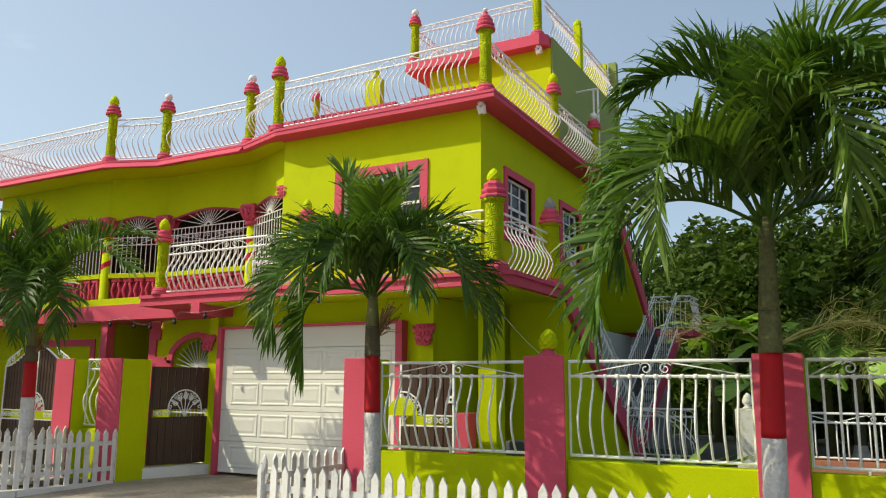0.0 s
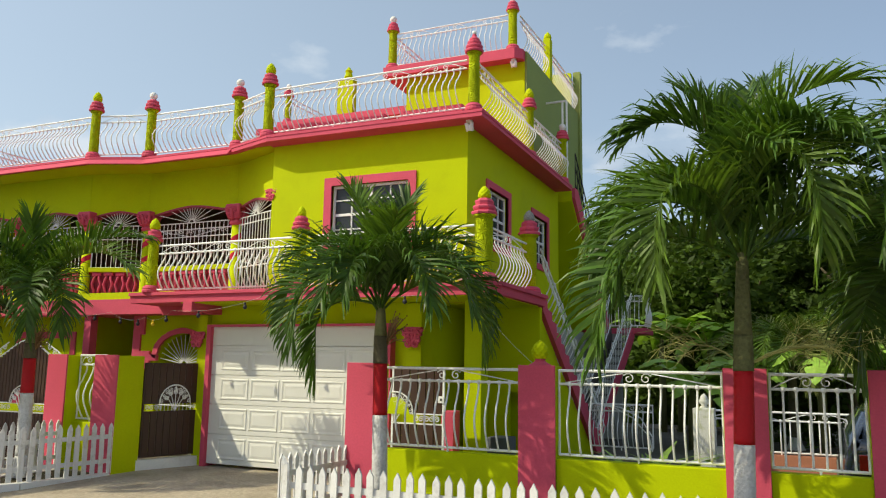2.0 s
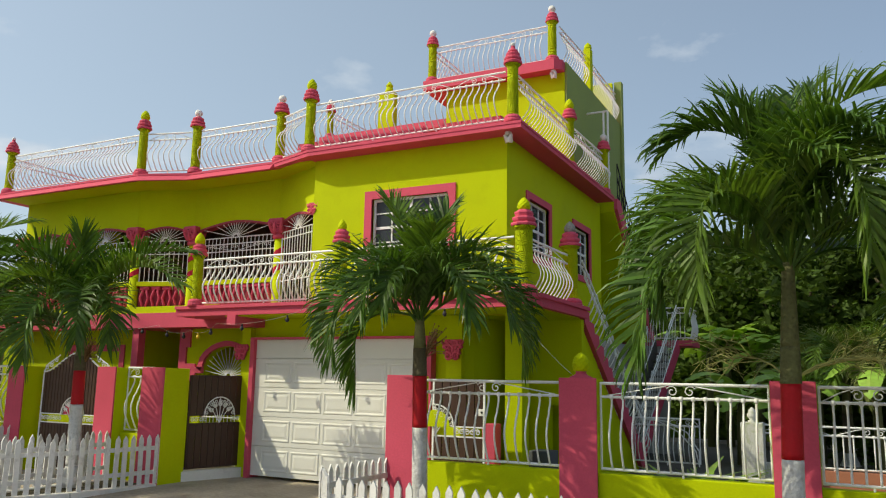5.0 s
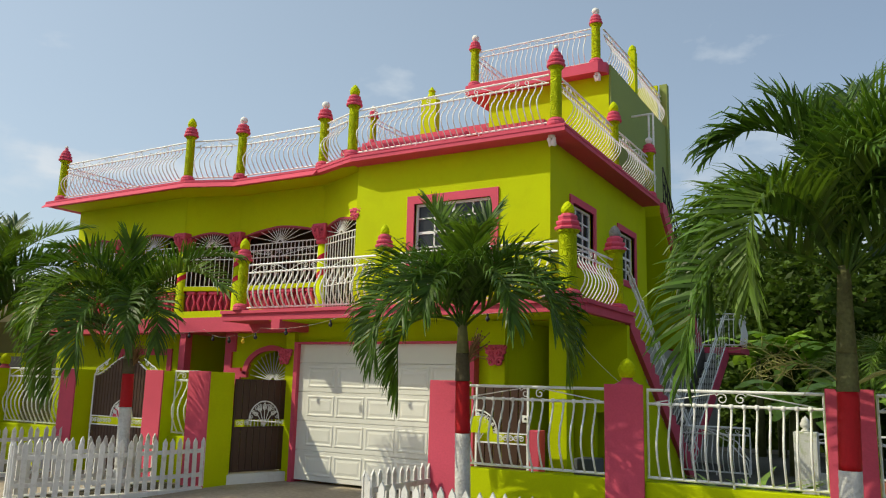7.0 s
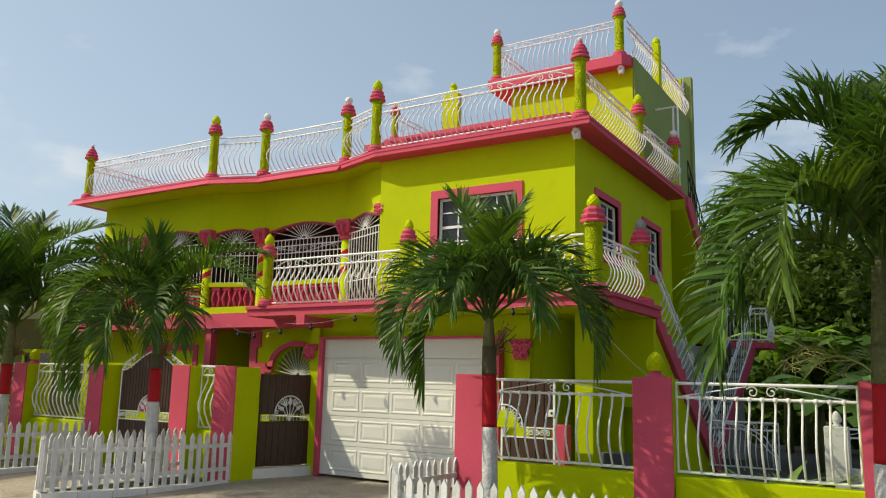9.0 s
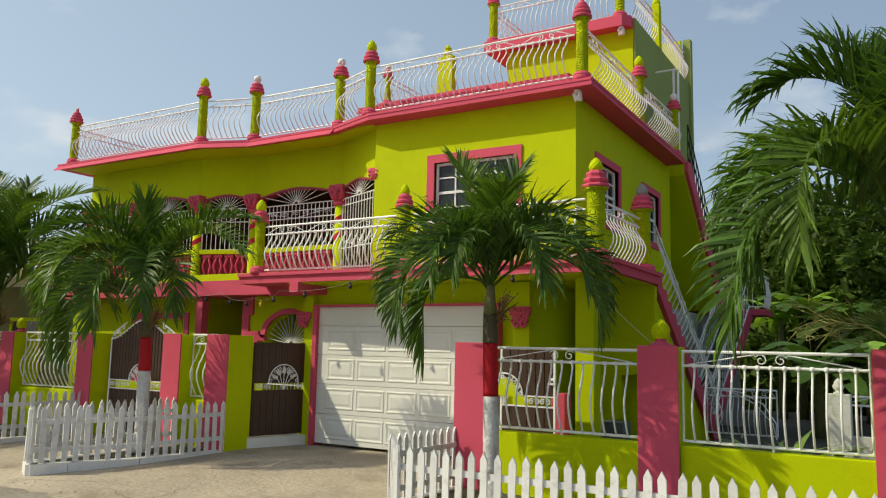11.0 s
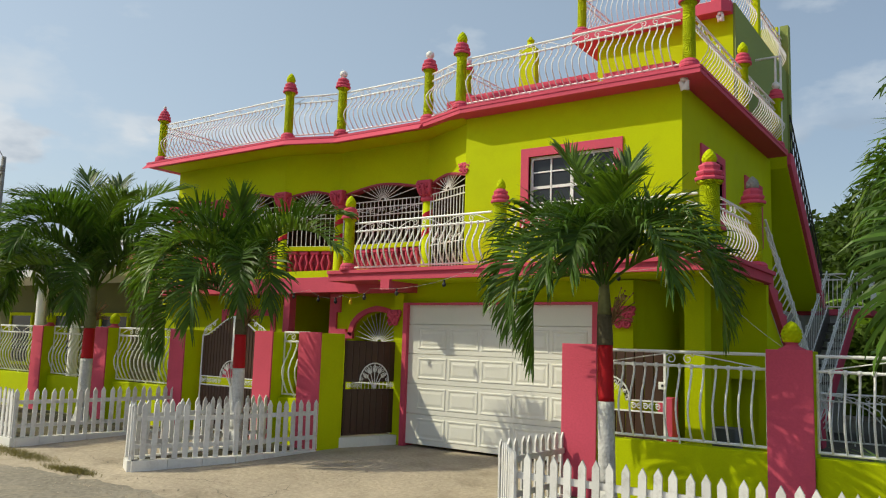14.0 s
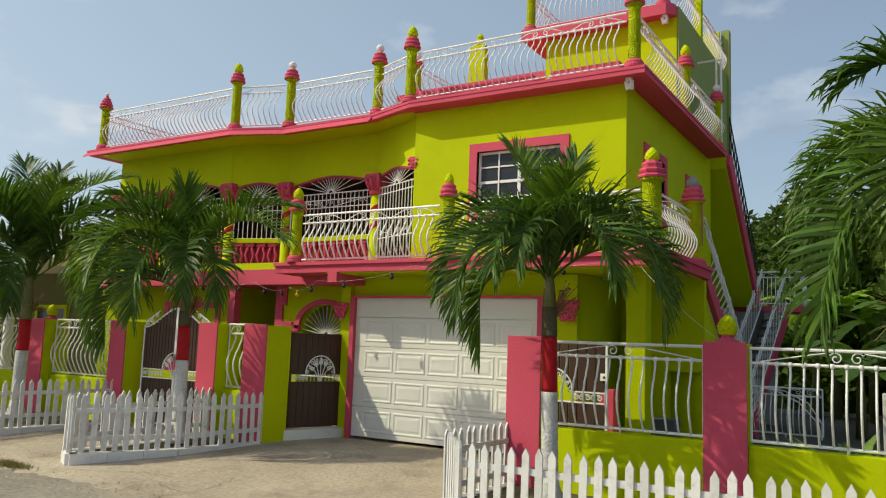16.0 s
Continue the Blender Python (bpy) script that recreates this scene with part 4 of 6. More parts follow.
lathe(bm, [(0.08, 9.98), (0.10, 10.03), (0.08, 10.11), (0.01, 10.18)], 12, -0.335, 5.99)
part("square_post", bm, LIME, tower)
for x, y in ((-3.6, 3.9), (-0.55, 3.9)):
    post("tower_post", x, y, 8.90, 0.92, 0.105, "ball", "carved lime tower post with white ball finial", "roof posts")
for p, q in (((-3.48, 3.9), (-0.67, 3.9)), ((-0.42, 4.05), (-0.36, 5.85)), ((-0.36, 6.12), (-0.36, 8.72)), ((-3.6, 8.6), (-3.6, 4.05))):
    railing("tower_railing", p, q, 8.90, 8.90, "white bellied iron railing round the stair house roof", "roof railings", h=0.66, lift=0.08, gap=0.125)
bm = B()
box(bm, -1.0, -0.42, 8.6, 8.72, 8.90, 10.08)
part("back_parapet", bm, LIME, tower)
# upper roof slab behind, running on from the stair house
bm = B()
box(bm, -8.0, -3.256, 6.9, 8.2, ROOF - 0.016, 8.60)
solid("upper_room", bm, LIME, "lime rooftop room under the upper slab", "roof house")
bm = B()
box(bm, -8.55, -3.753, 6.15, 8.3, 8.605, 8.82)
solid("upper_slab", bm, PINK, "pink overhanging slab of the upper roof", "slab")
post("roof_post", -8.32, 6.35, 8.82, 0.78, 0.10, "ball", "carved lime roof post with pink rings and white ball finial", "roof posts")
railing("roof_railing", (-8.3, 8.2), (-8.32, 6.5), 8.82, 8.82, "white bellied iron railing along the roof edge", "roof railings", h=0.60, lift=0.08, gap=0.14)
bm = B()
box(bm, -6.62, -6.12, 6.3, 6.52, 8.82, 9.92)
lathe(bm, [(0.10, 9.92), (0.13, 9.98), (0.09, 10.10), (0.11, 10.16), (0.02, 10.28)], 12, -6.33, 6.41)
solid("roof_pillar", bm, LIME, "flat lime pillar with finial on the upper roof slab", "pillar")
bm = B()
for a, b in (((-0.2, 5.36, 8.1), (0.3, 5.36, 8.1)), ((0.3, 5.36, 6.03), (0.3, 5.36, 8.1)), ((0.2, 5.36, 6.03), (0.2, 5.36, 8.1))):
    tube(bm, [a, b], 0.025, 8)
solid("stair_head_frame", bm, WHITE_METAL, "white pipe gate frame at the head of the roof stair", "frame")

# ---- stair from the roof to the rear landing ----
rs = thing("roof_stair", "concrete stair from the roof with pink edge", "stair")
bm = B()
slab_side(bm, [(5.7, 6.0), (6.0, 6.0), (9.3, 3.1), (9.3, 2.9), (9.0, 2.9), (5.7, 5.75)], -0.6, 0.32)
part("flight", bm, LIME, rs)
bm = B()
slab_side(bm, [(5.7, 6.06), (6.0, 6.06), (9.3, 3.16), (9.3, 2.96), (9.05, 2.96), (5.7, 5.82)], 0.325, 0.40)
part("stringer", bm, PINK, rs)
bm = B()
box(bm, -0.6, 1.38, 9.3, 10.6, 2.80, 2.95)
part("landing", bm, PINK, rs)
bm = B()
box(bm, -0.62, -0.2, 5.67, 9.95, 0.0, 2.82)
box(bm, -0.6, 0.72, 9.36, 9.5, 0.0, 2.80)
part("under_wall", bm, PALE_GREY, rs)
bm = B()
for k in range(18):
    s = k / 17
    y, z = 5.9 + 3.3 * s, 6.1 - 2.9 * s
    tube(bm, [(0.36, y, z - 0.1), (0.36, y, z + 0.85)], 0.012, 5)
for dz in (0.1, 0.5, 0.85):
    tube(bm, [(0.36, 5.9, 6.1 + dz), (0.36, 9.2, 3.2 + dz)], 0.016, 6)
part("handrail", bm, BLACK, rs, "black iron handrail")
railing("landing_railing", (1.33, 9.35), (1.33, 10.5), 2.95, 2.95, "white iron railing on the rear landing", "stair railings", h=0.66, lift=0.06, out=0.05, gap=0.1)
railing("landing_railing", (-0.1, 9.35), (0.86, 9.35), 2.95, 2.95, "white iron railing on the rear landing", "stair railings", h=0.66, lift=0.06, out=0.05, gap=0.1)
railing("landing_railing", (0.98, 9.38), (1.32, 9.38), 2.95, 2.95, "white iron railing on the rear landing", "stair railings", h=0.66, lift=0.06, out=0.05, gap=0.1)
# steep flight from the landing down to the yard, turned a little towards the house
REAR = pose(1.04, 9.32, 0, 0, 0, -6.5)
rear = thing("rear_stair", "steep rear stair with pink stringer", "stair", at=REAR)
# steps and inner stringer in the dark yard tone, standing in for plant shade
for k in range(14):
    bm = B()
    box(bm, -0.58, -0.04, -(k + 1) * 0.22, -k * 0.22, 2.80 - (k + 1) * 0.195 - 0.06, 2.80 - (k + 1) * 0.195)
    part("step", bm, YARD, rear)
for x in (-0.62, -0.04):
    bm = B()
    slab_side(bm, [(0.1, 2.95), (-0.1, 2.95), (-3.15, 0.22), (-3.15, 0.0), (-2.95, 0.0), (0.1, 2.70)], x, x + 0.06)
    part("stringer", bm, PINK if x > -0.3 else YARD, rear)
for x in (-0.59, -0.01):
    p, q = REAR @ Vector((x, -3.1, 0)), REAR @ Vector((x, -0.05, 0))
    railing("stair_railing", (p.x, p.y), (q.x, q.y), 0.26, 2.99, "white iron rear stair railing", "stair railings", h=0.72, lift=0.05, gap=0.13, straight=True, r=0.007, top=0.12, scroll=0.4)

# ---- boundary wall: pillars, low walls, railings ----


def pillar(x0, x1, y0, y1, h, finial=False):
    """A square pillar with a pink street face and lime sides."""
    p = thing("fence_pillar", "square boundary pillar with pink face and lime sides" + (" and pineapple finial" if finial else ""), "pillar", "boundary pillars", at=pose(x0, y0, 0))
    w, d = x1 - x0, y1 - y0
    bm = B()
    box(bm, 0, w, 0.03, d, -0.05, h, 0.008)
    part("body", bm, LIME, p)
    bm = B()
    box(bm, -0.004, w + 0.004, 0.0, 0.03, -0.05, h + 0.01, 0.006)
    part("face", bm, PINK, p, "pink painted street face")
    if finial:
        bm = B()
        lathe(bm, [(0.15, h), (0.14, h + 0.02), (0.085, h + 0.045), (0.062, h + 0.07), (0.075, h + 0.10)], 14, w / 2, d / 2)
        part("finial_base", bm, PINK, p, smooth=True)
        bm = B()
        lathe(bm, [(0.008 + 0.096 * math.sin(math.pi * (0.22 + 0.78 * i / 26)) ** 0.7, h + 0.09 + 0.23 * i / 26) for i in range(27)], 40, w / 2, d / 2, wob=lambda a, z: 0.90 + 0.19 * abs(math.sin(4 * a + z * 40) * math.sin(4 * a - z * 40)))
        part("finial", bm, LIME, p, "lime pineapple finial", smooth=True)
    return p


def low_wall(x0, x1, y0, y1, h):
    bm = B()
    box(bm, x0, x1, y0, y1, -0.05, h, 0.01)
    solid("fence_wall", bm, LIME, "low lime painted boundary wall under a railing", "wall", "boundary walls")


def fence_panel(x0, x1, y, z0, straight=False, h=0.84):
    railing("fence_railing", (x0, y), (x1, y), z0, z0, "white bellied iron railing on the low boundary wall", "boundary railings", h=h, lift=0.05, gap=0.140, out=0.14 if h < 0.9 else 0.17, r=0.0135, top=0.16, scroll=1.05, legs=1.2, straight=straight, ends=True)


FY = -2.68
RIGHT = [(-0.68, -0.22, False), (1.76, 2.22, True), (4.15, 4.60, False), (5.58, 6.04, False), (8.3, 8.75, False)]
for x0, x1, f in RIGHT:
    pillar(x0, x1, FY, FY + 0.34, 1.86, f)
for (a0, a1, _), (b0, b1, _) in zip(RIGHT, RIGHT[1:]):
    low_wall(a1 + 0.003, b0 - 0.003, FY + 0.06, FY + 0.24, 0.76)
    fence_panel(a1 + 0.02, b0 - 0.02, FY + 0.13, 0.76, straight=a1 > 4)
LY = -2.15
LEFT = [(-17.4, -16.95, False), (-14.8, -14.35, True), (-12.15, -11.7, True), (-9.5, -9.05, False), (-7.03, -6.58, False), (-5.92, -5.41, False)]
for x0, x1, f in LEFT:
    pillar(x0, x1, LY, LY + 0.6, 1.93, f)
for i, ((a0, a1, _), (b0, b1, _)) in enumerate(zip(LEFT, LEFT[1:])):
    if i == 3:
        continue
    low_wall(a1 + 0.003, b0 - 0.003, LY + 0.2, LY + 0.4, 0.80)
    fence_panel(a1 + 0.02, b0 - 0.02, LY + 0.28, 0.80, h=0.92)


# ---- gates ----


def brown_gate(name, at, w, h, label, rise=0.0, centre=0.5, frame_paint=None):
    """A brown sheet gate in two fields with a white wrought ornament across the middle."""
    g = thing(name, label, "gate", at=at)
    zm0, zm1 = h * 0.47, h * 0.56

    def top(u):
        u = u if rise > 0 else 1 - u
        return h + abs(rise) * u * u * (3 - 2 * u)

    bm = B()
    for xa, xb, za, zb in ((0, w, 0.0, 0.03), (0, 0.03, 0.03, top(0)), (w - 0.03, w, 0.03, top(1)), (0.03, w - 0.03, zm0, zm0 + 0.02), (0.03, w - 0.03, zm1, zm1 + 0.02)):
        box(bm, xa, xb, -0.015, 0.015, za, zb)
    if rise:
        tube(bm, [(w * u / 12, 0, top(u / 12) + 0.015) for u in range(13)], 0.016, 6)
        lo = 0.0 if rise > 0 else w
        sg = 1 if rise > 0 else -1
        for dx, dz, rr in ((0.08, 0.10, 0.055), (0.2, 0.15, 0.06), (0.33, 0.24, 0.05)):
            tube(bm, spiral(lo + sg * dx, h + dz, rr, 1.4, 0.7, 12, 0.0, sg), 0.010, 5)
        tube(bm, [(lo, 0, h + 0.02), (lo + sg * 0.1, 0, h + 0.17), (lo + sg * 0.25, 0, h + 0.24), (lo + sg * 0.42, 0, top(0.6 if sg > 0 else 0.4) + 0.1)], 0.011, 5)
    part("gate_frame", bm, frame_paint or WHITE_METAL, g)
    n = int(w / (0.13 if not rise else 0.085))
    for k in range(n):
        x0, x1 = 0.03 + (w - 0.06) * k / n, 0.03 + (w - 0.06) * (k + 1) / n
        ht = top((k + 0.5) / n)
        for za, zb in ((0.03, zm0), (zm1 + 0.02, ht)):
            bm = B()
            xm = (x0 + x1) / 2
            poly = [(x0 + 0.002, 0.0), (x0 + 0.012, -0.012), (x1 - 0.012, -0.012), (x1 - 0.002, 0.0), (x1 - 0.002, 0.006), (x0 + 0.002, 0.006)]
            prism(bm, poly, za, zb)
            part("sheet", bm, BROWN, g)
    bm = B()
    cx, r = w * centre, 0.31
    inside = lambda x: 0.0 <= x <= w
    tube(bm, [(cx + r * math.cos(a), -0.025, zm1 + 1.05 * r * math.sin(a)) for a in [math.pi * i / 16 for i in range(17)] if inside(cx + r * math.cos(a))], 0.012, 6)
    for i in range(1, 6):
        a = math.pi * i / 6
        if not inside(cx + r * math.cos(a)):
            continue
        tube(bm, [(cx, -0.025, zm0 + 0.02), (cx + r * 0.5 * math.cos(a), -0.03, zm1 + 0.45 * r * math.sin(a)), (cx + r * math.cos(a), -0.025, zm1 + r * math.sin(a))], 0.008, 5)
        for s in (-1, 1):
            tube(bm, spiral(cx + r * 0.66 * math.cos(a), zm1 + r * 0.66 * math.sin(a), 0.045, 1.3, a, 10, -0.03, s), 0.008, 5)
    for i in range(9):
        a = math.pi * (i + 0.5) / 9
        if inside(cx + 0.85 * r * math.cos(a)):
            tube(bm, spiral(cx + r * 0.86 * math.cos(a), zm1 + r * 0.86 * math.sin(a), 0.038, 1.2, a + 1.5, 9, -0.028, 1 if i % 2 else -1), 0.007, 5)
    k = 0
    x = 0.08
    while x < w - 0.06:
        if abs(x - cx) > r * 0.9:
            tube(bm, spiral(x, (zm0 + zm1) / 2 + 0.01, 0.045, 1.3, 0.8, 10, -0.02, 1 if k % 2 else -1), 0.008, 5)
        x += 0.085
        k += 1
    part("ornament", bm, WHITE_METAL, g, "white wrought scroll ornament")
    return g


at, w = frame_between((-5.44, -1.5), (-5.12, -0.3))
brown_gate("side_gate", at @ pose(0, 0, 0.2), w, 1.62, "brown sheet metal gate with white scroll band beside the garage", frame_paint=BROWN_DARK)
bm = B()
prism(bm, [(-5.42, -1.62), (-4.98, -0.26), (-5.16, -0.22), (-5.62, -1.55)], 0.0, 0.17)
solid("gate_sill", bm, WHITE, "white painted concrete sill under the gate", "sill")
bm = B()
box(bm, -5.2, -5.0, -0.48, -0.363, 0.0, 2.7)
part("gate_jamb", bm, LIME, house)
brown_gate("street_gate", pose(-8.86, -1.86, 0.06), 0.92, 1.76, "tall brown metal gate leaf with curved top and white scrolls", 0.36, 1.0)
brown_gate("street_gate", pose(-7.94, -1.86, 0.06), 0.90, 1.76, "tall brown metal gate leaf with curved top and white scrolls", -0.36, 0.0)
brown_gate("yard_gate", pose(-0.72, -1.25, 0.22), 0.87, 1.61, "brown metal gate with white scrolls behind the railing", 0.0, 0.07)
bm = B()
prism(bm, [(0.0, 0.0)] + [(0.25 * math.cos(math.pi * i / 14), 0.25 * math.sin(math.pi * i / 14)) for i in range(15)], 0.0, 0.012)
solid("gate_plate", bm, LIME, "lime half-round plate in the brown yard gate", "plate", at=pose(-0.66, -1.275, 1.12, 90, 0, 0))
bm = B()
prism(bm, [(0.0, 0.0)] + [(0.25 * math.cos(math.pi * i / 14), 0.25 * math.sin(math.pi * i / 14)) for i in range(15)], 0.0, 0.006)
solid("gate_plate", bm, PINK, "pink half-round plate across the brown street gate", "plate", at=pose(-7.94, -1.875, 1.055, 90, 0, 0))
lock = thing("gate_lock", "white steel lock box on the brown yard gate", "lock", at=pose(0.055, -1.285, 1.30))
bm = B()
box(bm, 0, 0.10, 0, 0.05, 0, 0.10, 0.006)
part("case", bm, WHITE_METAL, lock)
bm = B()
lathe(bm, [(0.002, 0.004), (0.018, 0.004), (0.018, 0.0), (0.002, 0.0)], 12)
part("keyhole", bm, BLACK, lock, at=pose(0.055, -0.001, 0.05, 90, 0, 0))
# entrance grille under the ground-floor arch
eg = thing("entry_grille", "white sunburst iron grille in the entrance arch", "grille", at=pose(-6.72, 0.16, 0))
bm = B()
for i in range(1, 16):
    a = math.pi * i / 16
    bm = B()
    tube(bm, [(0.65 + 0.06 * math.cos(a), 0, 1.80 + 0.06 * math.sin(a)), (0.65 + 0.62 * math.cos(a), 0, 1.80 + 0.57 * math.sin(a))], 0.0075, 5)
    part("ray", bm, WHITE_METAL, eg)
for z in (0.1, 1.0, 1.68, 1.80):
    bm = B()
    tube(bm, [(0, 0, z), (1.3, 0, z)], 0.012, 6)
    part("rail", bm, WHITE_METAL, eg)
bar = B()
tube(bar, [(0, 0, 0.1), (0, 0, 1.8)], 0.008, 5)
me = link("bar", bar, WHITE_METAL)
for k in range(14):
    share("bar", me, eg, pose(0.05 + k * 0.092, 0, 0))

# lower left window in the stucco wall
window("window_lower", pose(-10.6, 0.1, 1.3), 1.5, 1.0, 4, 3, 0.14, "white sash window with pink surround in lime stucco")

# ---- picket fences and planters ----
PK_W, PK_H = 0.075, 0.80
bm = B()
vs = [(-PK_W / 2, 0), (PK_W / 2, 0), (PK_W / 2, PK_H - 0.07), (0, PK_H), (-PK_W / 2, PK_H - 0.07)]
f = [bm.verts.new((x, -0.011, z)) for x, z in vs]
g = [bm.verts.new((x, 0.011, z)) for x, z in vs]
bm.faces.new(f)
bm.faces.new(list(reversed(g)))
for i in range(5):
    bm.faces.new((f[i], g[i], g[(i + 1) % 5], f[(i + 1) % 5]))
PICKET_MESH = link("picket", bm, PICKET)


def picket_row(p0, p1, z, gap=0.144, lean=1.5):
    at, w = frame_between(p0, p1, z)
    fence = thing("picket_fence", "white painted wooden picket fence round a palm bed", "picket fence", "picket fences", at=at)
    for zz in (0.16, 0.55):
        bm = B()
        box(bm, 0, w, 0.012, 0.04, zz, zz + 0.065)
        part("rail", bm, PICKET, fence)
    n = int(w / gap)
    for k in range(n + 1):
        share("picket", PICKET_MESH, fence, pose(w * k / max(n, 1), 0, random.uniform(0.0, 0.02), 0, random.uniform(-lean, lean), random.uniform(-2, 2)))


def kerb_row(p0, p1, z0, z1):
    at, w = frame_between(p0, p1, 0)
    k = thing("planter_kerb", "low white tiled kerb round a palm bed", "kerb", "planter kerbs", at=at)
    n = max(int(w / 0.4), 1)
    for i in range(n):
        bm = B()
        box(bm, w * i / n + 0.003, w * (i + 1) / n - 0.003, -0.05, 0.12, z0, z1, 0.006)
        part("tile", bm, TILE_WHITE, k)


BED1 = [(-6.62, -2.16), (-6.62, -4.78), (-6.27, -4.95), (-5.66, -3.60), (-5.42, -2.16)]
BED2 = [(-17.5, -4.85), (-9.62, -4.95), (-9.3, -2.16)]
BED3 = [(-0.66, -2.7), (-0.72, -4.05), (-0.15, -4.75), (8.9, -4.9)]
for bed in (BED1, BED2, BED3):
    for p, q in zip(bed, bed[1:]):
        kerb_row(p, q, -0.15, 0.03)
        picket_row(p, q, 0.03 if bed is not BED3 else -0.03)
for poly in ([(-6.56, -2.17), (-6.56, -4.72), (-6.28, -4.86), (-5.72, -3.60), (-5.48, -2.17)], [(-17.5, -2.17), (-17.5, -4.8), (-9.65, -4.9), (-9.35, -2.17)], [(-0.6, -2.69), (-0.66, -4.0), (-0.12, -4.7), (8.9, -4.85), (8.9, -2.69)]):
    bm = B()
    prism(bm, poly, -0.15, 0.015)
    solid("planting_bed", bm, SOIL, "bare brown soil bed inside a picket fence", "soil", kind="stuff")

# ---- palms ----


def frond_mesh(rng, length, elev, droop, mat, leaf=0.5, width=0.030, sag=0.5, m=70):
    """One feather leaf: local x outwards, z up; a midrib that arches over, with two dense combs of hanging leaflets."""
    bm = B()
    n = 22
    pts, ang, p, step = [], elev, Vector((0.03, 0, 0)), length / n
    for i in range(n + 1):
        pts.append(p.copy())
        p = p + step * Vector((math.cos(ang), 0, math.sin(ang)))
        late = 1.0 if elev < 1.55 else 2.0      # the steep inner fronds bend over near the tip only
        ang = max(ang - droop / n * (0.2 + 1.26 * math.sin(math.pi * (i / n) ** late)), -1.62)
    bend = rng.uniform(-0.22, 0.22)
    for i, q in enumerate(pts):
        q.y += bend * (i / n) ** 2 * length * 0.4
    tube(bm, pts, 0.019, 5, 0.004)
    twist = rng.uniform(-0.2, 0.2)
    for sgn in (-1, 1):
        for k in range(m):
            s = 0.15 + 0.85 * (k + rng.uniform(-0.4, 0.4)) / (m - 1)
            s = min(max(s, 0.12), 0.999)
            f = s * n
            i = min(int(f), n - 1)
            base = pts[i].lerp(pts[i + 1], f - i)
            d = (pts[i + 1] - pts[i]).normalized()
            up = Vector((-d.z, 0, d.x))
            # the two combs stand up in a V and fan out round the tip
            fan = max(0.0, (s - 0.72) / 0.28)
            ll = leaf * (0.62 + 0.5 * math.sin(math.pi * min(s * 0.8 + 0.14, 1))) * rng.uniform(0.82, 1.1)
            lift = 0.62 + sgn * twist - 0.35 * fan + (0.0, 0.16, -0.14)[k % 3] + rng.uniform(-0.1, 0.1)
            fwd = 0.62 + 0.25 * s + 1.5 * fan * fan + rng.uniform(-0.14, 0.14)
            way = (Vector((0, sgn * 0.8, 0)) + d * fwd + up * lift).normalized()
            w = width * rng.uniform(0.75, 1.1)
            flat = d + up * rng.uniform(-0.35, 0.35)
            prev, q, cur = None, base.copy(), way.copy()
            # most leaflets stay stiff and nod at the tip, some are bent right over
            hang = sag * (rng.uniform(0.25, 0.8) if rng.random() < 0.62 else rng.uniform(1.0, 2.1))
            curl = Vector((rng.uniform(-0.06, 0.06), rng.uniform(-0.06, 0.06), 0))
            for ww, pull in ((0.5, 0.05), (1.0, 0.25), (0.95, 0.85), (0.7, 1.35), (0.06, 0)):
                side = (flat - cur * flat.dot(cur)).normalized()
                va, vb = bm.verts.new(q - side * w * ww * 0.5), bm.verts.new(q + side * w * ww * 0.5)
                if prev:
                    bm.faces.new((prev[0], prev[1], vb, va))
                prev = (va, vb)
                q = q + cur * ll / 4
                cur = (cur + curl + Vector((0, 0, -hang * pull))).normalized()
    return link("frond", bm, mat)


def ringed(bm, pts, radii, segs=14):
    rings = []
    for p, r in zip(pts, radii):
        rings.append([bm.verts.new(p + Vector((r * math.cos(2 * math.pi * k / segs), r * math.sin(2 * math.pi * k / segs), 0))) for k in range(segs)])
    for a, b in zip(rings, rings[1:]):
        for k in range(segs):
            bm.faces.new((a[k], a[(k + 1) % segs], b[(k + 1) % segs], b[k]))
    bm.faces.new(list(reversed(rings[0])))
    bm.faces.new(rings[-1])


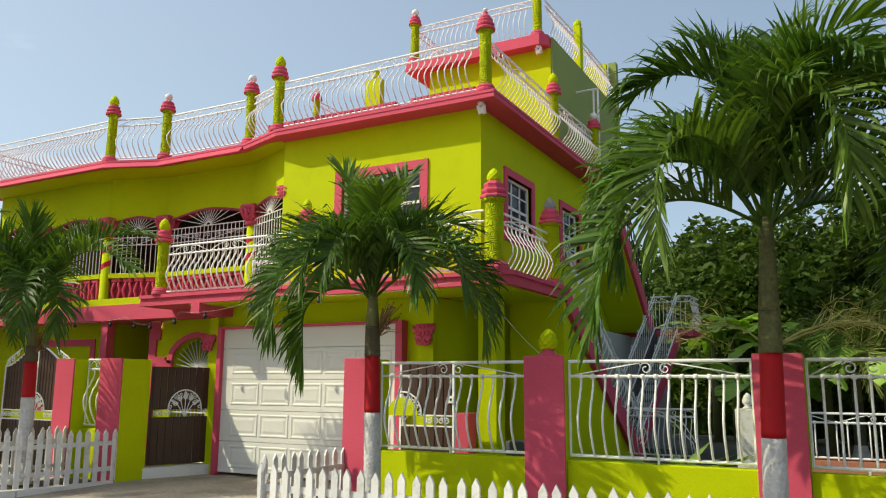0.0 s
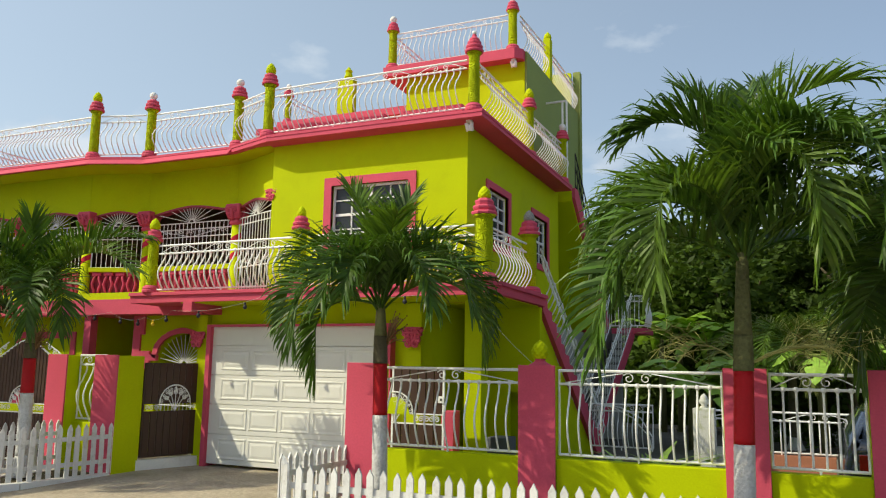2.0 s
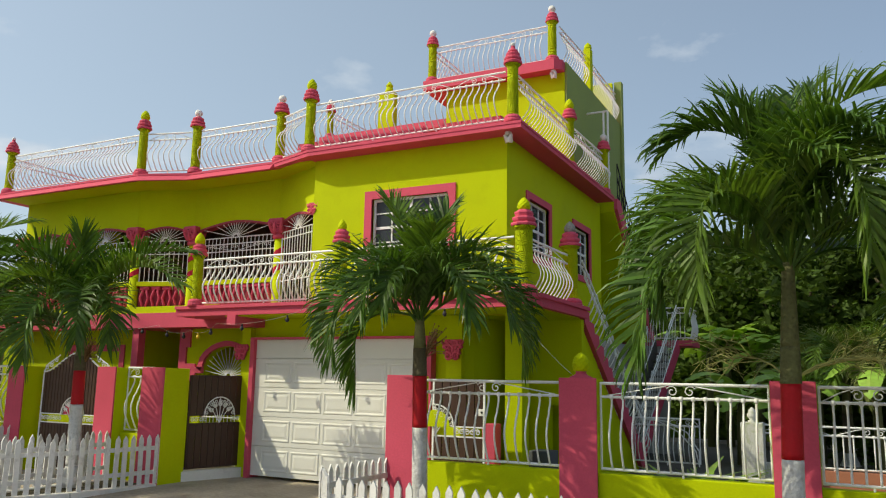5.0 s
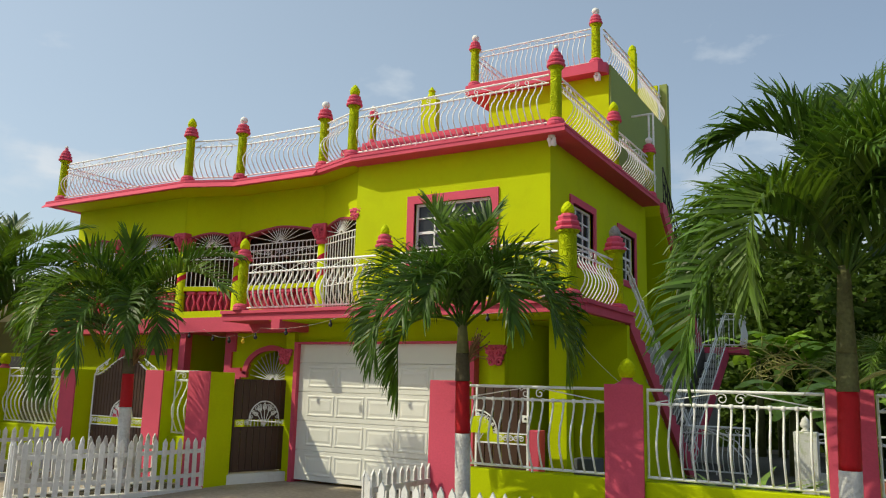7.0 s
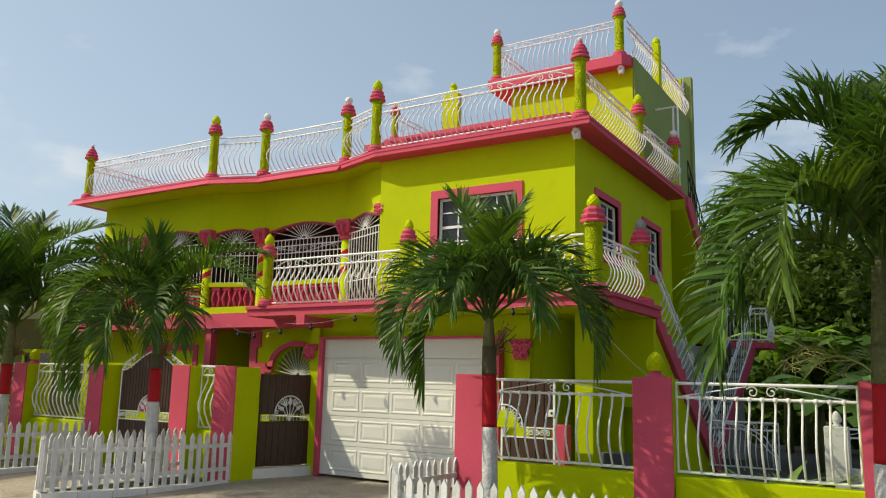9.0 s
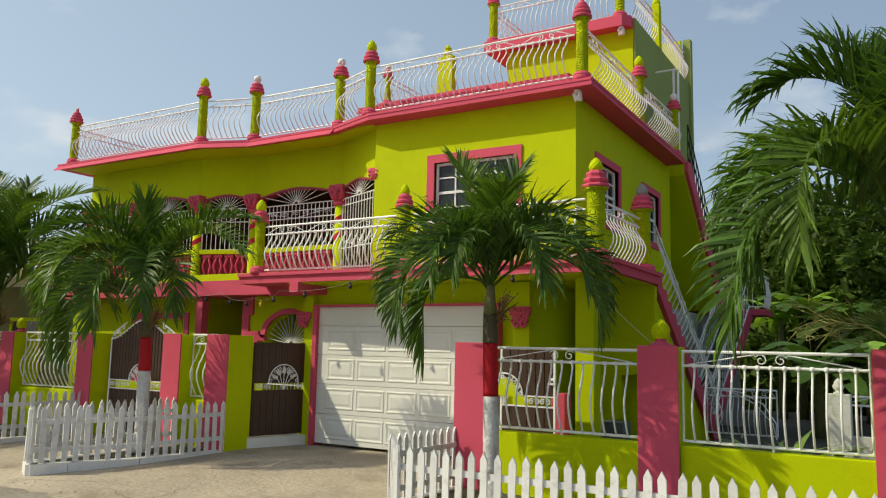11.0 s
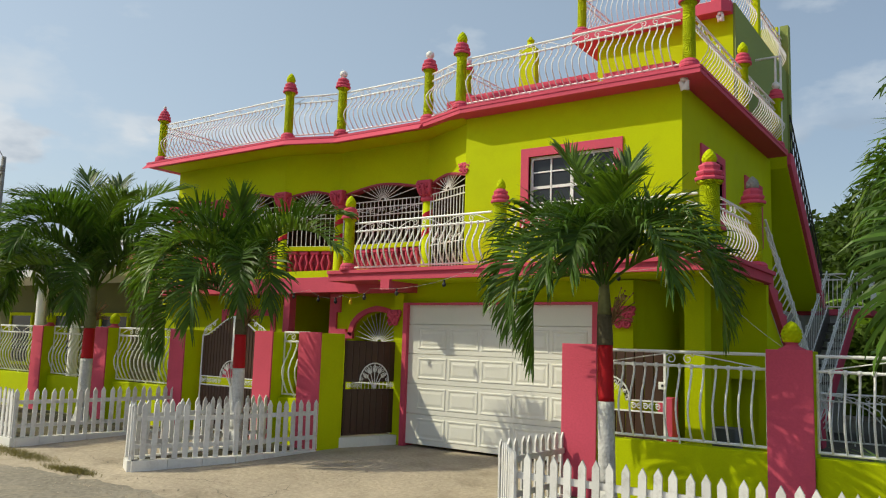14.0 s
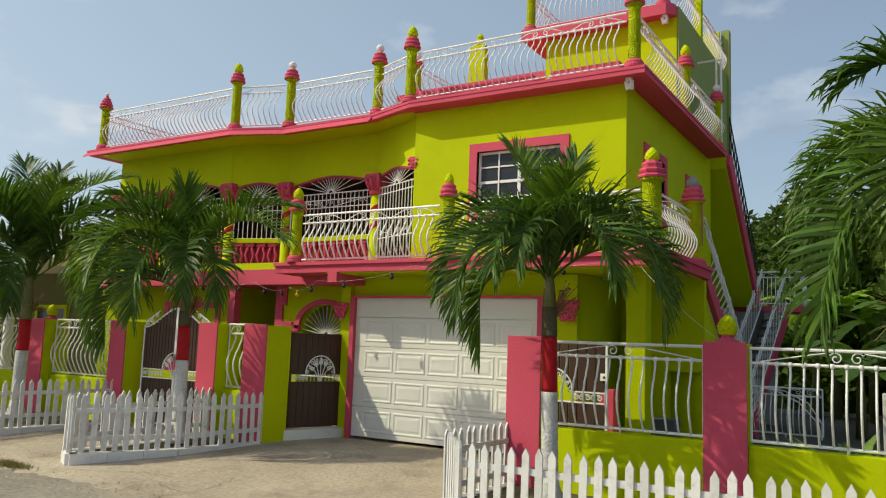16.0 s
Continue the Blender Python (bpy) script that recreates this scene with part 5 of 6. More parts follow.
def palm(x, y, z0, z_white, z_red, z_neck, z_crown, r, n_fronds, length, seed, lean=(0.0, 0.0), droop=1.0, label="", flowers=True, leaf=0.42, fronds=(), turn=0.0, width=0.030, mats=None, stem=None, stalks=False):
    rng = random.Random(seed)
    p = thing("palm_tree", label or "short feather palm with red and white painted trunk", "palm tree", "street palms", at=pose(x, y, z0))

    def axis(z):
        s = (z - z0) / (z_crown - z0)
        return Vector((lean[0] * s, lean[1] * s, z - z0))

    def piece(name, za, zb, ra, rb, mat, lab, n=12, rings=False):
        bm = B()
        pts, rad = [], []
        for i in range(n + 1):
            z = za + (zb - za) * i / n
            pts.append(axis(z))
            rad.append((ra + (rb - ra) * i / n) * (1 + (0.03 if rings and i % 2 else 0)))
        ringed(bm, pts, rad)
        part(name, bm, mat, p, lab, smooth=True)

    bm = B()
    zs = [z0 - 0.02, z0 + 0.05, z0 + 0.15, z0 + 0.3]
    ringed(bm, [axis(z) for z in zs], [r * 1.9, r * 1.55, r * 1.2, r * 1.02])
    part("root_flare", bm, BARK_WHITE, p, smooth=True)
    piece("painted_trunk", z0 + 0.3, z_white, r * 1.02, r * 0.98, BARK_WHITE, "whitewashed lower trunk", 16, True)
    piece("red_band", z_white, z_red, r * 1.0, r * 0.94, RED, "red painted band")
    piece("upper_trunk", z_red, z_neck, r * 0.98, r * 0.88, stem or BARK, "ringed grey upper trunk", 14, True)
    piece("crownshaft", z_neck, z_crown, r * 0.88, r * 0.55, BARK_MOSS if stalks else SHAFT, "smooth green crownshaft")
    top = axis(z_crown)
    mats = mats or (PALM, PALM, PALM_YOUNG, PALM)
    for k in range(n_fronds - len(fronds)):
        e = (1.25, 0.95, 0.6, 1.1, 0.8, 0.3, 1.35)[k % 7] + rng.uniform(-0.1, 0.1)
        fronds = fronds + ((137.5 * k + rng.uniform(-12, 12), e, (1.2 + 1.0 * e) * droop + rng.uniform(-0.2, 0.2), rng.uniform(0.85, 1.05)),)
    for k, (az, e, d, ln) in enumerate(fronds):
        me = frond_mesh(rng, length * ln, e, d, mats[k % len(mats)], leaf, width, (0.25 + 0.6 * max(0.0, min(1.0, (d - 0.8) / 1.2))) * (1.0 if d < 2.3 else 1.35 if d < 2.95 else 1.7))
        share("frond", me, p, Matrix.Translation(top + Vector((0, 0, rng.uniform(-0.12, 0.0)))) @ pose(0, 0, 0, 0, 0, az + turn))
    if flowers:
        bm = B()
        a = math.radians(turn - 15)
        o = axis(z_neck) + Vector((0.07 * math.cos(a), 0.07 * math.sin(a), -0.12))
        for j in range(34):
            e = o + Vector((math.cos(a + rng.uniform(-0.9, 0.9)) * rng.uniform(0.08, 0.24), math.sin(a + rng.uniform(-0.9, 0.9)) * rng.uniform(0.08, 0.24), rng.uniform(0.05, 0.42)))
            tube(bm, [o, o.lerp(e, 0.5) + Vector((0, 0, 0.04)), e], 0.006, 4, 0.004)
            lathe(bm, [(0.003, e.z - 0.012), (0.012, e.z), (0.003, e.z + 0.012)], 6, e.x, e.y)
        part("inflorescence", bm, PALM_DRY, p, "dry branching flower stalks")
    if stalks:
        # long pale fruit stalks that fork and spread below the crown
        for az, ln in ((12, 1.15), (-14, 0.8), (170, 0.55)):
            bm = B()
            a = math.radians(az + turn)
            o = axis(z_red + 0.03)
            main = [o + Vector((math.cos(a), math.sin(a), 0)) * (ln * u) + Vector((0, 0, 0.62 * u - 0.42 * u * u)) for u in (0.06, 0.3, 0.55, 0.8, 1.0)]
            tube(bm, main, 0.012, 5, 0.005)
            for j in range(18):
                u = rng.uniform(0.3, 1.0)
                i = min(int(u * 4), 3)
                q = main[i].lerp(main[i + 1], u * 4 - i)
                b = a + rng.uniform(-1.0, 1.0)
                l2 = rng.uniform(0.18, 0.5)
                e = q + Vector((math.cos(b) * l2, math.sin(b) * l2, rng.uniform(-0.15, 0.28)))
                mid = q.lerp(e, 0.55) + Vector((0, 0, 0.05))
                tube(bm, [q, mid, e], 0.005, 4, 0.003)
                for _ in range(4):
                    c = e + Vector((rng.uniform(-1, 1), rng.uniform(-1, 1), rng.uniform(-0.9, 0.6))) * 0.16
                    tube(bm, [mid.lerp(e, rng.uniform(0.2, 1.0)), c], 0.0035, 3, 0.0025)
            part("fruit_stalk", bm, STALK, p, "pale branching fruit stalk")
    return p


# Each frond: heading, rise at the base and bend in radians, length as a share of the crown's.
FRONDS_A = ((162, 1.1, 2.5, 1.08), (152, 1.38, 1.8, 1.0), (130, 1.5, 0.6, 0.95), (60, 1.5, 0.6, 0.92), (22, 1.4, 1.6, 0.95), (0, 1.0, 2.4, 1.05), (-12, 0.75, 2.4, 1.05), (178, 0.25, 2.6, 0.82), (-40, 1.1, 2.5, 1.05), (-130, 1.15, 2.5, 0.95), (-75, 1.5, 1.3, 0.85), (-150, 0.85, 2.6, 1.0), (-107, 1.25, 2.5, 0.95), (-68, 1.15, 2.5, 1.05))
FRONDS_B = ((158, 1.72, 2.9, 1.05), (172, 1.64, 2.5, 1.0), (150, 1.35, 2.5, 1.0), (165, 1.1, 2.6, 0.95), (-168, 1.0, 2.7, 1.0), (-160, 0.4, 2.0, 1.05), (-145, 1.0, 2.8, 1.05), (130, 1.6, 1.0, 0.9), (75, 1.58, 0.7, 0.85), (40, 1.56, 1.1, 1.0), (-10, 1.6, 1.9, 1.1), (-28, 1.5, 2.4, 1.12), (-46, 1.3, 3.0, 1.4), (-64, 1.35, 3.1, 1.35), (-84, 1.4, 3.1, 1.15), (-82, 1.5, 1.9, 0.95), (-105, 1.5, 2.0, 0.85), (-30, 1.25, 3.0, 1.3), (-12, 0.85, 2.5, 1.1), (15, 0.5, 2.2, 1.0), (140, 1.2, 2.2, 1.0), (-42, 0.9, 2.7, 1.0))
FRONDS_C = ((180, 1.3, 2.5, 1.12), (165, 1.1, 2.5, 1.05), (-165, 1.2, 2.7, 1.1), (-130, 1.5, 1.5, 0.9), (-90, 1.52, 0.5, 0.72), (-12, 1.42, 1.5, 1.05), (-26, 1.3, 1.9, 1.1), (-75, 1.3, 3.0, 0.95), (-50, 1.2, 3.0, 0.9), (-110, 1.0, 3.0, 0.95), (-140, 1.35, 2.7, 1.05), (-150, 0.6, 2.5, 0.95), (172, 0.5, 2.4, 0.9), (-175, 1.45, 1.9, 1.05))
FRONDS_D = ((180, 1.4, 2.4, 1.25), (175, 1.1, 2.5, 1.15), (165, 1.35, 2.0, 1.15), (-165, 1.15, 2.6, 1.1), (-150, 1.4, 2.2, 1.1), (-110, 0.9, 2.9, 0.85), (20, 1.5, 1.2, 1.1), (60, 1.5, 0.8, 1.05), (100, 1.5, 0.8, 1.05), (0, 1.4, 1.7, 1.1), (-10, 0.8, 1.9, 0.95), (-45, 1.1, 2.4, 0.9), (140, 1.45, 1.4, 1.1), (-140, 1.3, 2.3, 1.05), (-80, 1.5, 1.4, 0.95), (-60, 1.3, 2.6, 0.95), (-125, 1.5, 1.8, 1.0), (-20, 1.4, 2.0, 1.05), (178, 0.6, 2.3, 1.05), (10, 1.1, 2.1, 1.0))
palm(0.25, -3.39, 0.06, 1.24, 1.86, 2.2, 2.60, 0.092, 14, 1.80, 11, lean=(-0.06, 0), leaf=0.52, width=0.034, fronds=FRONDS_A, turn=29, label="feather palm with red and white painted trunk before the garage")
palm(4.36, -3.50, 0.06, 1.12, 1.84, 2.2, 3.04, 0.102, 22, 2.25, 5, lean=(0.08, 0), leaf=0.60, fronds=FRONDS_B, turn=25, width=0.038, stalks=True, stem=BARK_MOSS, flowers=False, label="large bushy feather palm with red and white painted trunk")
palm(-6.18, -3.17, 0.06, 1.32, 1.86, 2.1, 2.48, 0.098, 14, 2.30, 23, lean=(-0.05, 0), leaf=0.55, fronds=FRONDS_C, turn=32, width=0.037, label="feather palm with red and white painted trunk by the street gate")
palm(-11.05, -2.95, 0.06, 1.30, 1.9, 2.15, 2.75, 0.115, 20, 2.70, 31, lean=(0.05, 0), leaf=0.62, fronds=FRONDS_D, turn=61, width=0.042, stem=SHAFT, label="feather palm with painted trunk before the side railing")
palm(-14.75, -3.3, 0.06, 1.3, 1.9, 2.15, 2.95, 0.115, 17, 2.7, 37, leaf=0.64, droop=1.1, width=0.042, label="feather palm with painted trunk further along the street")
palm(6.9, -3.35, 0.06, 1.12, 1.84, 2.2, 2.85, 0.112, 15, 2.1, 43, leaf=0.66, fronds=FRONDS_B, turn=160, width=0.046, stem=SHAFT, label="large bushy feather palm with painted trunk beside the end pillar")

# ---- yard behind the railing ----
pil = thing("yard_pillar", "white plaster garden pillar with green moss stains", "pillar", at=pose(3.33, 1.8, 0))
bm = B()
box(bm, 0, 0.34, 0, 0.34, 0.0, 1.22, 0.012)
part("shaft", bm, SPECKLE, pil)
bm = B()
lathe(bm, [(0.07, 1.22), (0.075, 1.24), (0.04, 1.265), (0.075, 1.30), (0.085, 1.34), (0.06, 1.385), (0.062, 1.40), (0.03, 1.44), (0.005, 1.46)], 14, 0.17, 0.17)
part("finial", bm, SPECKLE, pil, "small pale urn finial", smooth=True)
bm = B()
box(bm, 4.2, 5.86, 2.78, 2.94, 0.0, 0.44)
solid("garden_wall", bm, TERRACOTTA, "low terracotta garden wall", "wall")
bm = B()
box(bm, 3.4, 4.19, 2.78, 2.94, 0.0, 0.52)
solid("garden_wall", bm, SPECKLE, "low white plaster garden wall beside the pillar", "wall")
railing("garden_railing", (3.45, 2.86), (5.86, 2.86), 0.44, 0.44, "white iron garden railing on a terracotta wall", "garden railings", h=0.53, lift=0.04, gap=0.15, out=0.06, r=0.012, top=0.14, ends=True)
yg = railing("yard_railing", (0.95, 4.6), (2.25, 4.6), 0.2, 0.2, "white wrought iron railing at the foot of the rear stair", "garden railings", h=0.72, lift=0.06, gap=0.10, out=0.16, r=0.012, top=0.14, scroll=0.6, ends=True)
for u in (0.0, 0.16):
    bm = B()
    tube(bm, [(0.1 + u, -0.05, 0.92), (0.5 + u, -0.06, 0.86), (0.9 + u, -0.06, 0.66), (1.22 + u * 0.4, -0.05, 0.30), (1.28, -0.05, 0.0)], 0.013, 6)
    part("brace", bm, WHITE_METAL, yg, "curved iron brace")
bm = B()
box(bm, 0.37, 0.73, -0.05, 0.35, 0.0, 0.74, 0.02)
solid("storage_box", bm, PLASTIC, "dark grey plastic box beside the corner pier", "box")
bm = B()
box(bm, -40, -6.5, 10.6, 10.8, 0.0, 2.3)
solid("rear_wall", bm, GREY, "plain grey rear boundary wall", "wall")

# parked car, its tail towards the yard
car = thing("car", "dark navy saloon car parked in the yard", "car", at=pose(5.47, -1.5, 0.0, 0, 0, 0))
bm = B()
prof = [(0.0, 0.35), (0.02, 0.75), (0.1, 0.95), (0.55, 1.0), (1.05, 1.38), (2.3, 1.42), (3.0, 1.02), (4.1, 0.9), (4.25, 0.6), (4.2, 0.3)]
a = [bm.verts.new((0.0, y, z)) for y, z in prof]
b = [bm.verts.new((1.7, y, z)) for y, z in prof]
for i in range(len(prof) - 1):
    bm.faces.new((a[i], a[i + 1], b[i + 1], b[i]))
bm.faces.new(a)
bm.faces.new(list(reversed(b)))
bm.faces.new((a[-1], a[0], b[0], b[-1]))
for v in bm.verts:
    if v.co.z > 1.1:
        v.co.x += 0.24 if v.co.x < 0.85 else -0.24
bmesh.ops.bevel(bm, geom=list(bm.edges), offset=0.06, segments=2, affect="EDGES")
body = part("body", bm, CAR_BLUE, car, smooth=True)
for x in (0.06, 1.34):
    bm = B()
    box(bm, x, x + 0.3, -0.03, 0.05, 0.70, 0.90, 0.015)
    part("tail_light", bm, LAMP_RED, car, "red tail light")
bm = B()
box(bm, 0.02, 1.68, -0.06, 0.1, 0.34, 0.5, 0.02)
part("bumper", bm, CAR_BLUE, car)
bm = B()
v = [bm.verts.new(c) for c in ((0.2, 0.60, 1.06), (1.5, 0.60, 1.06), (1.34, 1.0, 1.36), (0.36, 1.0, 1.36))]
bm.faces.new(v)
for q in v:
    q.co.y -= 0.03
bmesh.ops.solidify(bm, geom=list(bm.faces), thickness=0.01)
part("rear_window", bm, GLASS, car)
for x, y in ((0.0, 0.85), (1.5, 0.85), (0.0, 3.4), (1.5, 3.4)):
    bm = B()
    lathe(bm, [(0.22, 0), (0.31, 0.03), (0.31, 0.17), (0.22, 0.2)], 20)
    wheel = part("wheel", bm, RUBBER, car, at=pose(x - 0.01, y, 0.31, 0, 90, 0))
    bm = B()
    lathe(bm, [(0.2, -0.01), (0.2, 0.02), (0.05, 0.03)], 14)
    part("rim", bm, GREY, wheel)

# ---- plants behind ----


def banana(x, y, seed, h=2.2):
    rng = random.Random(seed)
    p = thing("banana_plant", "banana plant with broad torn pale green leaves", "banana plant", "banana plants", at=pose(x, y, 0))
    bm = B()
    lathe(bm, [(0.12, 0), (0.09, h * 0.5), (0.05, h * 0.75)], 10)
    part("stem", bm, SHAFT, p, smooth=True)
    for k in range(8):
        bm = B()
        L, W = rng.uniform(1.4, 2.1), rng.uniform(0.24, 0.34)
        ang = rng.uniform(0.5, 1.2)
        q = Vector((0, 0, h * 0.7))
        prev = None
        n = 22
        for i in range(n + 1):
            s = i / n
            w = W * math.sin(math.pi * min(0.08 + s * 0.92, 1)) ** 0.6
            row = [bm.verts.new(q + Vector((0, -w, -0.25 * w + rng.uniform(-0.02, 0.02)))), bm.verts.new(q), bm.verts.new(q + Vector((0, w, -0.25 * w + rng.uniform(-0.02, 0.02))))]
            if prev and i % 4:
                bm.faces.new((prev[0], prev[1], row[1], row[0]))
                bm.faces.new((prev[1], prev[2], row[2], row[1]))
            elif prev:
                m0, m1 = bm.verts.new(prev[0].co.lerp(prev[1].co, 0.75)), bm.verts.new(row[0].co.lerp(row[1].co, 0.75))
                bm.faces.new((m0, prev[1], row[1], m1))
                bm.faces.new((prev[1], prev[2], row[2], row[1]))
            prev = row
            q = q + L / n * Vector((math.cos(ang), 0, math.sin(ang)))
            ang -= 0.085
        part("leaf", bm, BANANA, p, at=pose(0, 0, 0, 0, 0, 45 * k + rng.uniform(-15, 15)))


for i, (x, y, h) in enumerate(((1.3, 12.7, 4.0), (1.8, 13.0, 4.3), (2.7, 12.6, 3.7), (3.5, 12.7, 3.9), (4.3, 9.4, 3.1), (5.5, 8.2, 2.9), (6.8, 9.0, 2.9), (8.2, 8.4, 2.7), (2.7, 7.6, 2.0), (3.9, 7.8, 2.3))):
    banana(x, y, 100 + i, h)


def leaf_cloud(bm, rng, c, rad, n, size):
    for _ in range(n):
        d = Vector((rng.gauss(0, 1), rng.gauss(0, 1), rng.gauss(0, 1))).normalized() * rng.uniform(0.55, 1.0) ** 0.6
        p = Vector(c) + Vector((d.x * rad[0], d.y * rad[1], d.z * rad[2]))
        u = Vector((rng.gauss(0, 1), rng.gauss(0, 1), rng.gauss(0, 0.6))).normalized()
        v = u.cross(Vector((rng.gauss(0, 1), rng.gauss(0, 1), rng.gauss(0, 1)))).normalized()
        s = size * rng.uniform(0.6, 1.4)
        q = [p - u * s, p + v * s * 0.45, p + u * s, p - v * s * 0.45]
        bm.faces.new([bm.verts.new(w) for w in q])


def tree(x, y, h, spread, seed, n=3200, size=0.16, label="broad dark green tree behind the yard"):
    rng = random.Random(seed)
    t = thing("tree", label, "tree", "background trees", at=pose(x, y, 0))
    bm = B()
    limbs = []
    tube(bm, [(0, 0, -0.1), (0.1, 0, h * 0.25), (0, 0.1, h * 0.5)], 0.2, 8, 0.12)
    for k in range(7):
        a = k * 0.9 + rng.uniform(-0.3, 0.3)
        e = Vector((math.cos(a) * spread * rng.uniform(0.35, 0.8), math.sin(a) * spread * rng.uniform(0.35, 0.8), h * rng.uniform(0.6, 0.92)))
        tube(bm, [(0, 0.05, h * 0.38), (e.x * 0.5, e.y * 0.5, h * 0.58), tuple(e)], 0.09, 6, 0.03)
        limbs.append(e)
    part("trunk", bm, BARK, t, smooth=True)
    bm = B()
    for e in limbs:
        for _ in range(4):
            c = e + Vector((rng.uniform(-1, 1) * spread * 0.3, rng.uniform(-1, 1) * spread * 0.3, rng.uniform(-0.22, 0.14) * h))
            leaf_cloud(bm, rng, c, (spread * 0.30, spread * 0.30, h * 0.11), n // 28, size)
    part("crown", bm, TREE_LEAF, t)


for i, (x, y, h, s) in enumerate(((3.5, 15, 6.6, 3.0), (7.0, 14, 7.2, 3.2), (10.5, 13, 7.2, 3.2), (5.5, 19, 8.5, 3.6), (1.5, 19, 7.2, 3.2), (14.0, 14, 8.0, 3.6), (9.5, 19, 9, 3.8), (17.5, 12, 8, 3.6), (13, 20, 9, 4), (-2.2, 24, 7.6, 3.2), (1.2, 23, 7.0, 3.2))):
    tree(x, y, h, s, 200 + i, 6400, 0.15)
for i, (x, y, h, s) in enumerate(((-30, 38, 9, 5.0), (-38, 30, 8, 5.0), (10, 45, 12, 6), (0, 48, 12, 6), (20, 38, 12, 6))):
    tree(x, y, h, s, 300 + i, 3600, 0.26, "distant dark green tree")
# understorey hedge
rng = random.Random(9)
bm = B()
for k in range(210):
    y = rng.uniform(9.6, 14.0)
    leaf_cloud(bm, rng, (rng.uniform(4.6, 20), y, rng.uniform(0.1, 1.4 + (y - 9.6) * 0.8)), (1.0, 0.6, 0.7), 120, 0.13)
for k in range(160):
    leaf_cloud(bm, rng, (rng.uniform(-1.5, 22), rng.uniform(14.2, 16.0), rng.uniform(1.0, 5.2)), (1.2, 0.5, 0.9), 110, 0.16)
solid("undergrowth", bm, TREE_LEAF, "dense dark undergrowth behind the rear wall", "bushes", kind="stuff")
# dark inside of the thicket
bm = B()
cols = 60
for j in range(7):
    for i in range(cols):
        a = [(-2.5 + 26 * (i + u) / cols, 16.4 + 0.5 * math.sin(3.1 * (i + u) + j + v) + 0.1 * (j + v) ** 2, (j + v) * (0.72 + 0.12 * math.sin(0.9 * (i + u)))) for u, v in ((0, 0), (1, 0), (1, 1), (0, 1))]
        bm.faces.new([bm.verts.new(c) for c in a])
bmesh.ops.remove_doubles(bm, verts=list(bm.verts), dist=1e-4)
bmesh.ops.solidify(bm, geom=list(bm.faces), thickness=0.3)
solid("thicket", bm, TREE_LEAF, "dense dark green thicket behind the yard", "bushes", kind="stuff")
# yard palms behind
palm(4.9, 9.0, 0.0, 0.02, 0.04, 1.2, 2.0, 0.13, 16, 2.6, 51, label="pale feather palm in the yard behind the railing", flowers=False, leaf=0.6, mats=(PALM_PALE, PALM_YOUNG, PALM_PALE, PALM_YOUNG))
palm(6.2, 9.4, 0.0, 0.02, 0.04, 1.6, 2.4, 0.13, 13, 2.2, 53, label="pale feather palm in the yard behind the railing", flowers=False, leaf=0.6, mats=(PALM_PALE, PALM_YOUNG, PALM_PALE, PALM_YOUNG))
palm(8.9, 6.2, 0.0, 0.02, 0.04, 2.0, 3.0, 0.13, 14, 2.4, 52, label="pale feather palm in the yard behind the railing", flowers=False, leaf=0.6, mats=(PALM_PALE, PALM_YOUNG, PALM_PALE, PALM_DRY))
# small plants at the foot of the railing
rng = random.Random(3)
for x in (3.0, 3.2, 3.5):
    bm = B()
    for k in range(11):
        a, L = rng.uniform(0, 6.28), rng.uniform(0.35, 0.6)
        pts = [Vector((0, 0, 0)) + Vector((math.cos(a) * L * s * s * 0.8, math.sin(a) * L * s * s * 0.8, L * s * (1.25 - 0.5 * s))) for s in (0, 0.35, 0.7, 1.0)]
        sd = Vector((-math.sin(a), math.cos(a), 0))
        prev = None
        for p, w in zip(pts, (0.012, 0.03, 0.026, 0.003)):
            u, v = bm.verts.new(p - sd * w), bm.verts.new(p + sd * w)
            if prev:
                bm.faces.new((prev[0], prev[1], v, u))
            prev = (u, v)
    solid("garden_plant", bm, BANANA, "small strap-leaved green plant by the railing", "plant", "garden plants", at=pose(x, -1.75 + rng.uniform(-0.1, 0.2), 0.0) @ Matrix.Scale(2.0, 4))
# roadside grass and loose gravel
GRASS_SPOTS = ((-10.9, -4.98, 1.3, 0.12), (-9.5, -5.12, 1.0, 0.16), (-8.6, -5.22, 0.8, 0.16), (-7.1, -5.42, 0.5, 0.10), (-6.9, -5.36, 0.35, 0.08), (-12.6, -5.0, 1.6, 0.2))
bm = B()
for k in range(5200):
    c = rng.choice(GRASS_SPOTS)
    x, y = c[0] + rng.gauss(0, c[2] * 0.5), c[1] + rng.gauss(0, c[3] * 0.5)
    a, L = rng.uniform(0, 6.28), rng.uniform(0.03, 0.10)
    z = -0.134 - max(0.0, -5.15 - y) * 0.058
    q = [(x, y, z), (x + 0.012 * math.cos(a), y + 0.012 * math.sin(a), z), (x + L * 0.8 * math.cos(a + 1), y + L * 0.8 * math.sin(a + 1), z + L * 0.7)]
    bm.faces.new([bm.verts.new(w) for w in q])
solid("roadside_grass", bm, GRASS, "thin tufts of dry grass at the road edge", "grass", kind="stuff")
bm = B()
